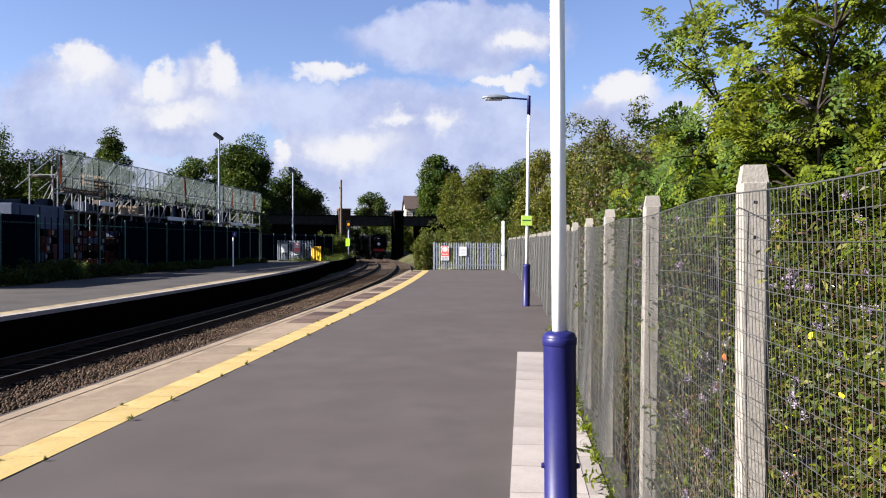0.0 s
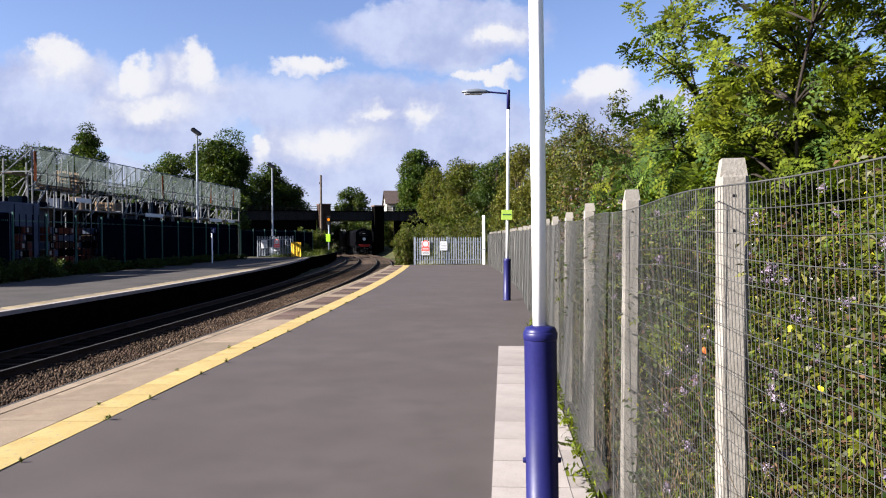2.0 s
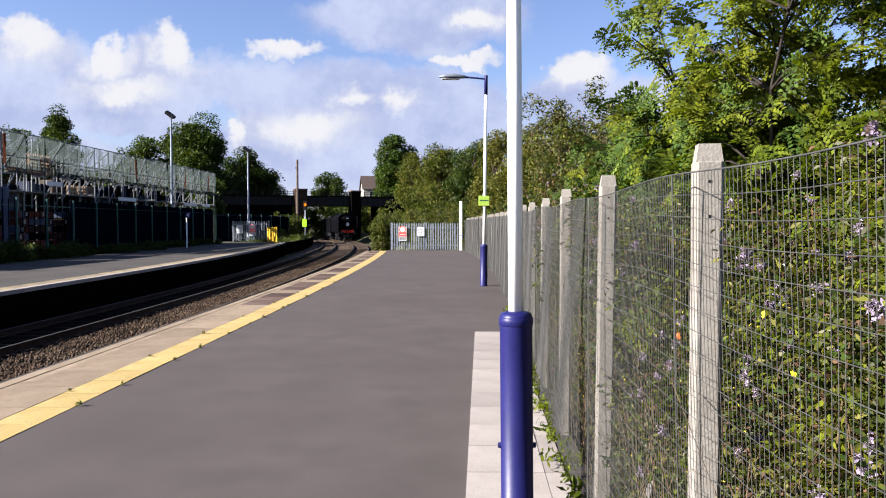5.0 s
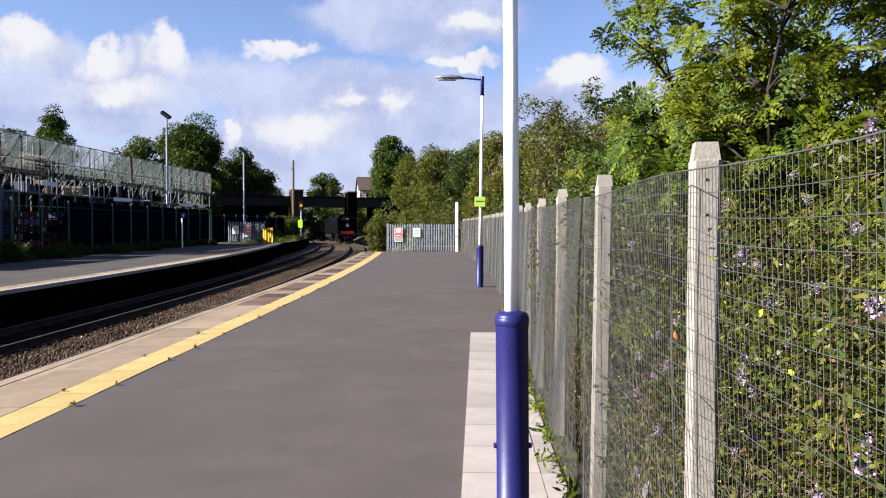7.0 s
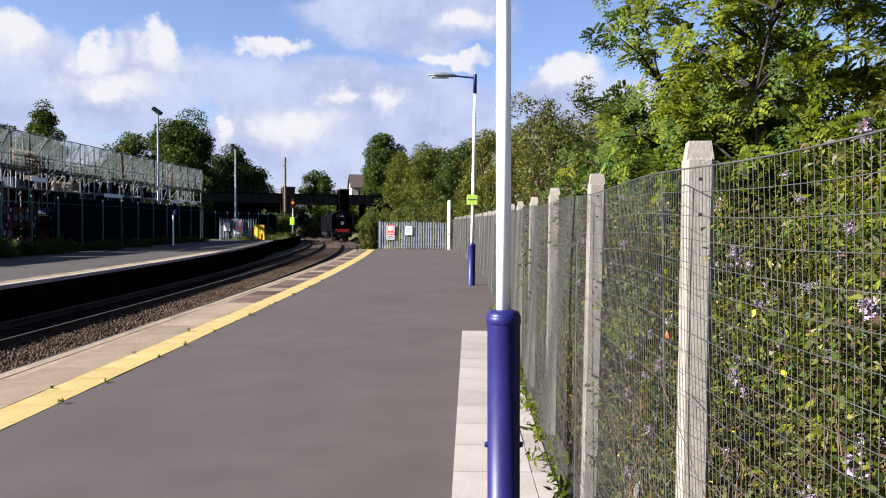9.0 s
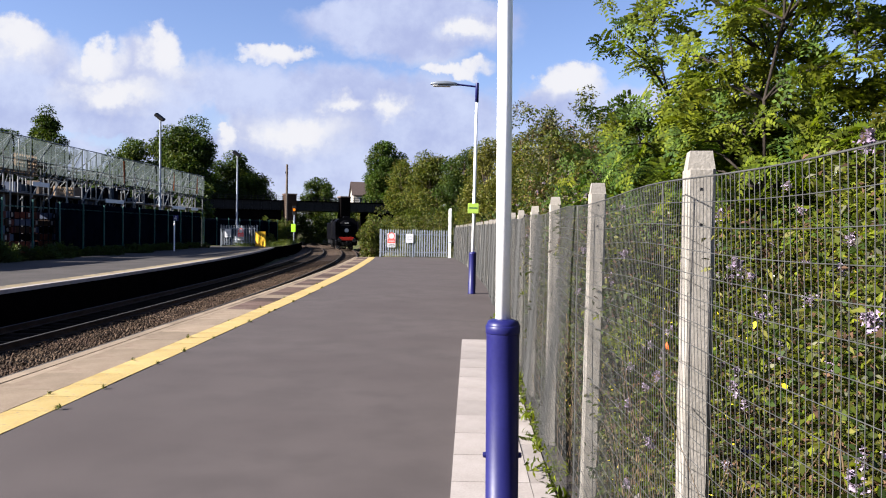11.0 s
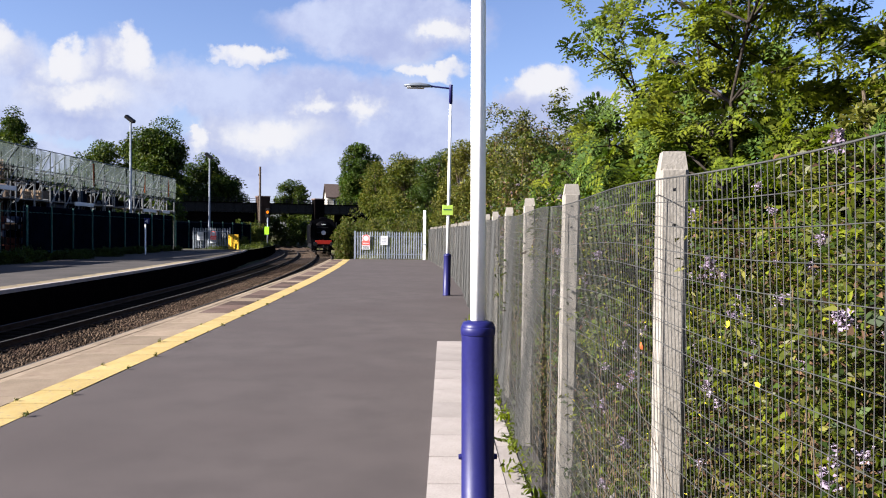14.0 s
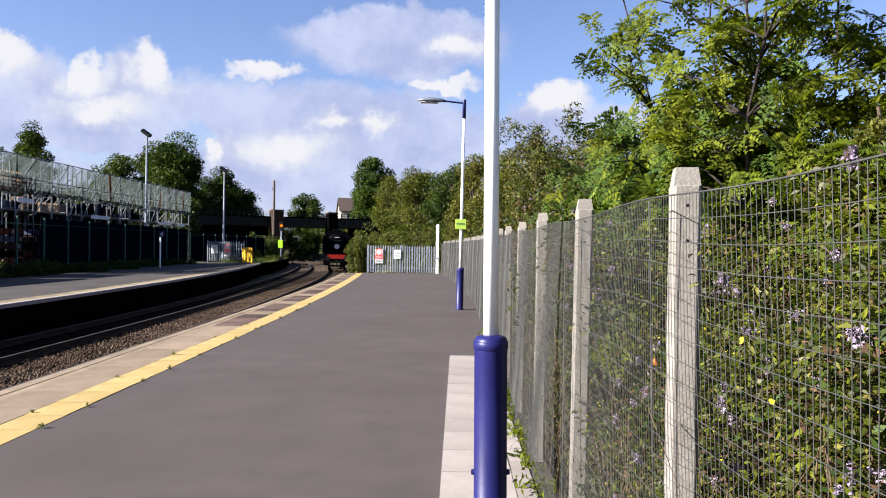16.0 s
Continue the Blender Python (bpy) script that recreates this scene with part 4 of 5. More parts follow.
def build_scaffold():
    scaf = thing("scaffolding", Matrix(), "long galvanised tube scaffold wrapped in pale netting", "scaffolding")
    ys = [40 + 2.06 * k for k in range(18)]
    rng = random.Random(5)
    tube = lambda name, a, b, r, m="scaffold_tube": part(name, rod(bmesh.new(), a, b, r, None, 6), m, scaf)  # noqa: E731
    for k, y in enumerate(ys):
        for x in (-24.0, -25.6):
            tube("standard", (x, y, -0.15), (x + rng.uniform(-0.05, 0.05), y, 6.72 if x > -25 else 6.1), 0.05, "scaffold_tube")
        for z in (3.6, 5.4):
            tube("transom", (-24.1, y, z), (-25.7, y, z), 0.034)
        tube("raker", (-23.95, y, 6.6), (-25.9, y - 0.8, 4.6), 0.034)
        # short sway braces at the top and long ones lower down
        if k % 2 == 0:
            tube("brace", (-23.93, y, 4.65), (-23.93, y + 2.06, 6.65), 0.036)
        if k % 3 != 1 and k < 17:
            tube("brace", (-23.93, y, 3.3), (-23.93, y + 2.06, 5.4), 0.036)
    for k in range(44):
        y = 40.3 + 0.8 * k + rng.uniform(-0.25, 0.25)
        z = rng.choice((2.6, 2.6, 3.5, 4.3))
        tube("guard_post", (-24.3 - rng.choice((0.0, 0.0, 1.4)), y, z), (-24.3 + rng.uniform(-0.1, 0.1), y + rng.uniform(-0.05, 0.05), rng.uniform(5.0, 6.65)), 0.038, "scaffold_tube")
        if k % 2:
            tube("strut", (-25.7, y, rng.uniform(2.8, 3.4)), (-24.6, y + rng.uniform(-1, 1), rng.uniform(4.4, 5.4)), 0.035)
        if k % 4 == 0:
            tube("guard_rail", (-24.25, y, 4.45), (-24.25, y + rng.uniform(1.2, 2.2), 4.45), 0.045, "grey_steel")
    for z in (3.5, 4.6, 5.4, 6.7):
        tube("ledger", (-23.98, 39.7, z), (-23.98, 75.4, z), 0.028)
    for z in (3.45, 5.3):
        for y0, y1 in ((39.8, 53.0), (54.2, 62.4), (64.4, 75.2)):
            part("deck_board", box(bmesh.new(), -25.6, y0, z, -24.1 if z < 4 else -25.0, y1, z + 0.05), "pole_wood", scaf)
    for y0, y1, z in ((53.6, 56.6, 3.35), (66.6, 69.8, 3.3), (44.2, 46.0, 3.95), (71.5, 73.4, 3.3)):
        part("toe_board", box(bmesh.new(), -23.92, y0, z, -23.88, y1, z + 0.26, 0.01), "white", scaf, "white painted toe board")
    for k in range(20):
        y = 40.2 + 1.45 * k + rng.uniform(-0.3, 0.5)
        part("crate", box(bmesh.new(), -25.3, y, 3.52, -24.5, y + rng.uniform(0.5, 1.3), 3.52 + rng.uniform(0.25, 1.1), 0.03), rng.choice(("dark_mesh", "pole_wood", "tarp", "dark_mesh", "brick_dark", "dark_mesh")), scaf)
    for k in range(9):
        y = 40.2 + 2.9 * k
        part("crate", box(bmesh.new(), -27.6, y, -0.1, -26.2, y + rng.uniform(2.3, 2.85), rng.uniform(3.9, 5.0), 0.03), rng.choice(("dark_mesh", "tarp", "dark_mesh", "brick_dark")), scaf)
    # stacked slatted pallets on the upper lift
    for y, z, rows in ((43.3, 4.55, 6), (44.5, 4.55, 6), (41.2, 4.55, 2), (42.2, 4.55, 2), (47.6, 3.55, 3), (48.8, 3.55, 3)):
        for i in range(rows):
            bm = box(bmesh.new(), -24.5, y, z + 0.2 * i, -24.35, y + 1.1, z + 0.07 + 0.2 * i)
            for q in range(5):
                box(bm, -24.48, y + 0.25 * q, z + 0.07 + 0.2 * i, -24.38, y + 0.25 * q + 0.09, z + 0.198 + 0.2 * i)
            part("pallet", bm, "wood", scaf, "slatted timber pallet")
    for k in (0, 8, 13, 16):
        part("orange_sheet", box(bmesh.new(), -23.9, ys[k], 4.9, -23.87, ys[k] + 0.22, 6.5), "orange", scaf, "strip of orange plastic sheet")
    # one sheet of netting to a bay, each with its own sag and a ragged upper edge
    for k in range(17):
        bm = bmesh.new()
        a, b = ys[k] + 0.03, ys[k] + 2.03
        cols = [[bm.verts.new((-23.86 + 0.06 * math.sin(k * 1.9 + z + 3 * q), a + (b - a) * q, z - (0.10 * math.sin(q * math.pi) + rng.uniform(0, 0.14) if z > 6 else 0))) for z in (4.45, 5.0, 5.6, 6.2, 6.78)] for q in (0, 0.25, 0.5, 0.75, 1)]
        for p, q in zip(cols, cols[1:]):
            for i in range(4):
                bm.faces.new((p[i], p[i + 1], q[i + 1], q[i]))
        part("netting", bm, "netting", scaf, "translucent pale debris netting")
        bm = bmesh.new()
        c = ys[k] + rng.uniform(0.1, 0.8)
        ring = [bm.verts.new((-23.82, c + p, 6.68 - q)) for p, q in ((0, 0), (0.75, 0.12), (0.55, 0.5), (0.12, 0.75))]
        bm.faces.new(ring)
        part("sheet_corner", bm, "netting", scaf, "folded pale corner of sheeting")
    return scaf


def build_floodlight(x, y, height, label):
    lamp = thing("floodlight_mast", pose(x, y, -0.2), label, "lamp post", "yard lights")
    part("pole", lathe(((0.16, 0), (0.15, 1.0), (0.10, 1.05), (0.075, height)), 12), "grey_steel", lamp, smooth=True)
    part("bracket", box(bmesh.new(), -0.12, -0.05, height - 0.08, 0.12, 0.05, height + 0.12, 0.01), "grey_steel", lamp)
    bm = bmesh.new()
    box(bm, -0.46, -0.2, -0.13, 0.40, 0.2, 0.13, 0.04, pose(-0.03, 0, height + 0.24, 14, 36))
    head = part("lamp_head", bm, "black", lamp, "dark tilted floodlight head")
    bm = bmesh.new()
    box(bm, -0.40, -0.16, -0.15, 0.34, 0.16, -0.125, 0.0, pose(-0.03, 0, height + 0.24, 14, 36))
    part("lamp_glass", bm, "glass", head)
    return lamp


def build_bridge():
    y = 128.0
    b = thing("road_bridge", Matrix.Translation((-18, y, 0)) @ Matrix.Rotation(radians(24), 4, "Z") @ Matrix.Translation((18, 0, 0)), "dark iron girder road bridge on brick piers over the railway", "bridge")
    deck = part("girder", box(bmesh.new(), -46, 0, 4.75, -8.6, 8, 6.2, 0.02), "black", b, "near-black iron girder")
    for k in range(26):
        part("stiffener", box(bmesh.new(), -45.5 + 1.45 * k, -0.10, 4.8, -45.4 + 1.45 * k, -0.002, 6.1), "black", deck)
    part("flange", box(bmesh.new(), -46, -0.25, 6.2, -8.6, 0.3, 6.34), "brick_dark", deck)
    for k in range(38):
        part("parapet_post", box(bmesh.new(), -45.6 + k, 0.0, 6.34, -45.5 + k, 0.08, 7.0), "black", b)
    for z in (6.62, 6.95):
        part("parapet_rail", box(bmesh.new(), -46, 0.0, z, -8.6, 0.06, z + 0.06), "black", b)
    # second pier stands in shade, painted in with the darkened brick
    for x0, x1, mat_name, h in ((-27.4, -25.5, "brick", 7.2), (-18.1, -16.45, "brick_dark", 7.05)):
        pier = part("pier", box(bmesh.new(), x0, -0.9, -1.4, x1, 0.9, h, 0.03), mat_name, b, "brown brick pier" if mat_name == "brick" else "brick pier coloured dark for its shade")
        part("capstone", box(bmesh.new(), x0 - 0.1, -1.0, h, x1 + 0.1, 1.0, h + 0.22, 0.04), "coping_dark", pier)
    # abutments under the deck use the same shade-darkened brick
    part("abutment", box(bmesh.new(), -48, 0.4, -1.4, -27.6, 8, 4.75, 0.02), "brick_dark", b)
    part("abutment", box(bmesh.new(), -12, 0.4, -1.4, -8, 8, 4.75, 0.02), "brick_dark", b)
    return b


def build_signal():
    y = 96.0
    s = thing("railway_signal", pose(-19.2, y, -0.6), "colour light signal on a grey post showing amber", "signal")
    part("post", lathe(((0.09, 0), (0.09, 4.05)), 12), "grey_steel", s, smooth=True)
    part("backboard", box(bmesh.new(), -0.27, -0.06, 4.05, 0.27, 0.02, 5.2, 0.05), "black", s)
    lens = lathe(((0.17, 0), (0.17, 0.03), (0.10, 0.06)), 16)
    bmesh.ops.transform(lens, matrix=pose(0, -0.065, 4.72, 90), verts=lens.verts)
    part("lens", lens, "amber", s, "glowing amber lens")
    hood = lathe(((0.22, 0), (0.22, 0.3), (0.21, 0.3), (0.21, 0.0)), 16)
    bmesh.ops.transform(hood, matrix=pose(0, -0.065, 4.72, 90), verts=hood.verts)
    part("hood", hood, "black", s)
    part("plate", box(bmesh.new(), -0.36, -0.12, 1.95, 0.20, -0.09, 2.92, 0.02), "lime_bright", s, "yellow-green warning plate")
    part("plate_bracket", box(bmesh.new(), -0.1, -0.09, 2.35, 0.1, 0.08, 2.5), "grey_steel", s)


def build_house():
    h = thing("house", pose(-20.6, 190, -0.4, 0, 0, 12), "cream rendered house with a brown tiled gable roof", "house")
    bm = bmesh.new()
    sec = ((-4, 0), (5, 0), (5, 10.6), (0.5, 13.7), (-4, 10.6))
    a, b = [[bm.verts.new((x, y, z)) for y, z in sec] for x in (-3.2, 7.5)]
    for k in range(5):
        bm.faces.new((a[k], a[(k + 1) % 5], b[(k + 1) % 5], b[k]))
    bm.faces.new(a), bm.faces.new(b)
    part("wall", bm, "render_wall", h, "cream rendered wall")
    bm = bmesh.new()
    for s in (-1, 1):
        low, top = (0.5 + s * 5.0, 10.35), (0.5, 13.8)
        vs = [bm.verts.new((x, y, z + dz)) for dz in (0, 0.22) for x in (-3.6, 7.9) for y, z in (low, top)]
        for f in ((0, 1, 3, 2), (4, 5, 7, 6), (0, 1, 5, 4), (2, 3, 7, 6), (0, 2, 6, 4), (1, 3, 7, 5)):
            bm.faces.new([vs[i] for i in f])
    part("roof", bm, "roof", h, "brown tiled roof")
    for x in (-1.8, 1.4, 4.6):
        w = part("window", box(bmesh.new(), x, -4.06, 8.4, x + 1.5, -4.01, 10.0), "white", h, "white framed window")
        part("pane", box(bmesh.new(), x + 0.12, -4.09, 8.5, x + 0.7, -4.065, 9.9), "glass", w)
        part("pane", box(bmesh.new(), x + 0.8, -4.09, 8.5, x + 1.38, -4.065, 9.9), "glass", w)


# ---- the train ----
def build_engine():
    """Front at y = 0 facing -y, rail level at z = 0."""
    e = thing("steam_locomotive", Matrix(), "black air-smoothed steam locomotive with a red buffer beam", "locomotive")
    # air-smoothed casing: a tall rounded section
    sec = [(1.30, 1.25), (1.34, 2.2), (1.34, 3.0), (1.22, 3.5), (0.95, 3.82), (0.5, 3.92), (-0.5, 3.92), (-0.95, 3.82), (-1.22, 3.5), (-1.34, 3.0), (-1.34, 2.2), (-1.30, 1.25)]
    bm = bmesh.new()
    rings = [[bm.verts.new((x, y, z)) for x, z in sec] for y in (0.9, 9.6)]
    for k in range(12):
        bm.faces.new((rings[0][k], rings[0][(k + 1) % 12], rings[1][(k + 1) % 12], rings[1][k]))
    bm.faces.new(rings[1])
    part("casing", bm, "loco_black", e, "sooty black boiler casing")
    smoke = lathe(((0.98, 0.0), (0.98, 0.55), (0.92, 0.62), (0.70, 0.72), (0.25, 0.78), (0.0, 0.79)), 28)
    bmesh.ops.transform(smoke, matrix=pose(0, 1.45, 2.72, 90), verts=smoke.verts)
    box_ = part("smokebox", smoke, "loco_black", e, smooth=True)
    hinge = box(bmesh.new(), -0.7, 0.66, 2.95, 0.5, 0.72, 3.02, 0.01)
    part("door_strap", box(hinge, -0.7, 0.66, 2.4, 0.5, 0.72, 2.47, 0.01), "black", box_)
    bm = bmesh.new()
    outer = [bm.verts.new((x, 0.88, z)) for x, z in sec]
    bm.faces.new(outer)
    part("front_plate", bm, "loco_black", e)
    plate = part("number_plate", box(bmesh.new(), -0.28, 0.63, 3.22, 0.28, 0.66, 3.36, 0.01), "black", e)
    part("print_bar", box(bmesh.new(), -0.22, 0.615, 3.26, 0.22, 0.6285, 3.32), "white", plate)
    for s in (-1, 1):
        bm = box(bmesh.new(), s * 1.36, 0.1, 1.9, s * 1.39, 3.2, 3.55, 0.01)
        part("smoke_deflector", bm, "loco_black", e)
        part("cylinder", box(bmesh.new(), s * 0.75, 0.9, 0.55, s * 1.33, 2.2, 1.25, 0.12), "loco_black", e)
        buf = bmesh.new()
        rod(buf, (s * 0.865, 0.25, 1.22), (s * 0.865, -0.3, 1.22), 0.12, 0.09, 14)
        rod(buf, (s * 0.865, -0.3, 1.22), (s * 0.865, -0.36, 1.22), 0.23, 0.22, 18)
        part("buffer", buf, "black", e, "dark steel buffer")
        part("guard_iron", box(bmesh.new(), s * 0.72, 0.3, 0.12, s * 0.78, 0.36, 0.8), "loco_black", e)
        part("hose", rod(bmesh.new(), (s * 0.45, 0.1, 0.95), (s * 0.42, 0.0, 0.4), 0.04, None, 8), "black", e)
    part("buffer_beam", box(bmesh.new(), -0.86, 0.18, 1.20, 0.86, 0.30, 1.60, 0.02), "red", e, "bright red buffer beam")
    part("bufferbeam_wing", box(box(bmesh.new(), -1.25, 0.2, 0.95, 1.25, 0.30, 1.195, 0.01), -1.25, 0.22, 1.2, -0.865, 0.30, 1.5, 0.01), "loco_black", e)
    part("coupling", box(bmesh.new(), -0.06, -0.1, 0.55, 0.06, 0.18, 1.1, 0.02), "black", e)
    part("running_plate", box(bmesh.new(), -1.3, 0.3, 1.28, 1.3, 9.6, 1.36), "loco_black", e)
    disc = lathe(((0.0, 0.0), (0.24, 0.0), (0.24, 0.03), (0.0, 0.03)), 20)
    bmesh.ops.transform(disc, matrix=pose(0.0, 0.55, 2.40, 90), verts=disc.verts)
    part("headcode_disc", disc, "white", e, "round white headcode disc")
    part("disc_bracket", box(bmesh.new(), -0.03, 0.56, 1.34, 0.03, 0.62, 2.4), "black", e)
    part("chimney", box(bmesh.new(), -0.40, 1.1, 3.88, 0.40, 2.1, 4.1, 0.06), "loco_black", e)
    part("cab", box(bmesh.new(), -1.36, 9.6, 1.25, 1.36, 11.4, 3.85, 0.1), "loco_black", e)
    sets = []
    for y, r in ((1.7, 0.47), (3.6, 0.47), (5.0, 0.94), (7.2, 0.94), (9.4, 0.94)):
        bm = bmesh.new()
        rod(bm, (-0.75, 0, 0), (0.75, 0, 0), 0.08, None, 8)
        for s in (-1, 1):
            rod(bm, (s * 0.69, 0, 0), (s * 0.82, 0, 0), r, None, 24)
            for k in range(6):
                a = math.pi * k / 3
                box(bm, s * 0.82 - 0.02, -0.06, 0.1, s * 0.82 + 0.03, 0.06, r * 0.85, 0, Matrix.Rotation(a, 4, "X"))
        w = part("wheelset", bm, "black", e)
        w.location = (0, y, r)
        sets.append((w, y, r))
    return e, sets


def build_tender():
    e = thing("locomotive_tender", Matrix(), "black coal tender behind the steam locomotive", "tender")
    part("tank", box(bmesh.new(), -1.36, 0.0, 1.1, 1.36, 6.9, 3.4, 0.08), "loco_black", e)
    part("coal", box(bmesh.new(), -1.1, 0.5, 3.4, 1.1, 4.0, 3.7, 0.12), "black", e)
    part("frame", box(bmesh.new(), -1.2, -0.1, 0.55, 1.2, 7.0, 1.1, 0.02), "black", e)
    for y in (1.1, 3.3, 5.7):
        bm = rod(bmesh.new(), (-0.75, 0, 0), (0.75, 0, 0), 0.08, None, 8)
        for s in (-1, 1):
            rod(bm, (s * 0.69, 0, 0), (s * 0.82, 0, 0), 0.55, None, 20)
        part("wheelset", bm, "black", e).location = (0, y, 0.55)
    return e


RAIL_TOP = -0.767
TRAIN = ((0, 123.6), (3.5, 114.3), (7, 104.5), (9, 99.3), (12.5, 87.5), (16, 74.5))


def train_front(t):
    return float(np.interp(t, [r[0] for r in TRAIN], [r[1] for r in TRAIN]))


def on_track(y_front, back, length):
    """The pose of a vehicle whose ends stand on the near track's centre line."""
    a = track_point(y_front + back, 0)
    b = track_point(y_front + back + length * 0.96, 0)
    return Matrix.Translation((a.x, a.y, RAIL_TOP)) @ Matrix.Rotation(math.atan2(-(b.x - a.x), b.y - a.y), 4, "Z")


# ---- put the place together ----
build_ground()
near_platform = build_near_platform()
far_platform = build_left_platform()
build_ballast()
build_track("track_near", 0.0, "curved railway line with rusty rails on dark timber sleepers")
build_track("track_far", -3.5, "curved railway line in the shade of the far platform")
build_fence()
build_lamp(pose(0.354, 4.45, 0, 0, 0, 0), -0.55, "white platform lamp post with a dark blue base sleeve", False, 0.0935, 1.193, 0.42)
build_lamp(pose(0.70, 21.0, 0, 0, 0, 2), 0.6, "white platform lamp post with blue base and a small green notice", True)
palisade("palisade_gate", 4.35, 1.78, 0.155, "grey_steel", "grey galvanised palisade gate closing the platform end", pose(-4.25, 49.35, 0), "platform end gates")
notice(-3.84, 49.25, 0.62, 0.52, 0.90, True, "white and red trespass warning notice on the palisade")
notice(-2.64, 49.25, 0.92, 0.46, 0.58, False, "white notice with grey text on the palisade")
tall = thing("marker_post", pose(0.16, 49.1, 0), "tall white painted steel post beside the gate", "post")
part("shaft", box(bmesh.new(), -0.09, -0.06, 0, 0.09, 0.06, 3.15, 0.02), "white_paint", tall)
part("hinge", box(bmesh.new(), -0.14, -0.09, 0.95, 0.14, -0.055, 1.02), "grey_steel", tall)

build_left_fence()
yard_end = thing("palisade_fence", pose(-24.0, 75.6, 0, 0, 0, 81), "dark green palisade fence running on beyond the far platform", "fence")
for k in range(8):
    part("post", box(bmesh.new(), 2.75 * k - 0.03, -0.04, -0.3, 2.75 * k + 0.03, 0.04, 2.75, 0.006), "green_steel", yard_end)
    if k < 7:
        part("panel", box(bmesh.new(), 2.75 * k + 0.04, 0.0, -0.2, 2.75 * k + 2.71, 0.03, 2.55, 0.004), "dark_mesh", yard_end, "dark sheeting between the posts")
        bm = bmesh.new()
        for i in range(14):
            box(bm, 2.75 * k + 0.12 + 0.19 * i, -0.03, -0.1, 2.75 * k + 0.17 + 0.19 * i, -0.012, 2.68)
        # pales in the shade-darkened colour, in place of the green of the posts
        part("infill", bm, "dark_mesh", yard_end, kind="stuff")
build_scaffold()
build_floodlight(-23.3, 62.1, 10.5, "tall grey floodlight mast behind the palisade fence")
build_floodlight(-20.6, 75.0, 8.9, "grey floodlight mast beside the far platform")
sign_post = thing("platform_sign_post", pose(-19.4, 54.5, 0), "slim white post with a small blue number plate", "sign post")
part("pole", lathe(((0.05, 0), (0.05, 2.55)), 10), "white_paint", sign_post)
part("plate", box(bmesh.new(), -0.06, -0.08, 2.15, 0.30, -0.06, 2.55, 0.01), "blue", sign_post)
text = bpy.data.curves.new("numeral", "FONT")
text.body, text.size, text.extrude = "4", 0.42, 0.004
holder = bpy.data.objects.new("numeral", text)
digit = part("numeral", bpy.data.meshes.new_from_object(holder), "white", sign_post, "white number on the plate")
digit.matrix_basis = pose(0.0, -0.085, 2.20, 90)
bpy.data.objects.remove(holder)
palisade("palisade_fence", 3.4, 2.0, 0.155, "grey_steel", "grey palisade fence across the end of the far platform", pose(-21.95, 74.5, 0), "platform end gates")
notice(-21.6, 74.4, 0.8, 0.6, 0.8, False, "white notice with grey text on the far palisade")
notice(-20.35, 74.4, 0.55, 0.6, 1.1, True, "white and red trespass warning notice on the far palisade")
bin_ = thing("yellow_barrier", pose(-17.8, 71.2, 0, 0, 0, -22), "yellow slatted barrier at the far platform end", "barrier")
for k in range(6):
    part("slat", box(bmesh.new(), 0.19 * k, -0.02, 0.05, 0.19 * k + 0.14, 0.02, 1.42, 0.01), "yellow_box", bin_)
for z in (0.25, 1.15):
    part("rail", box(bmesh.new(), 0, 0.02, z, 1.1, 0.07, z + 0.1), "yellow_box", bin_)
build_signal()
mast = thing("timber_mast", pose(-24.8, 118, -0.4), "bare dark timber pole beside the bridge", "pole")
part("pole", lathe(((0.2, 0), (0.16, 12.0)), 10), "pole_wood", mast)
part("cap", box(bmesh.new(), -0.25, -0.1, 10.6, 0.1, 0.1, 10.9), "black", mast)
build_bridge()
build_house()

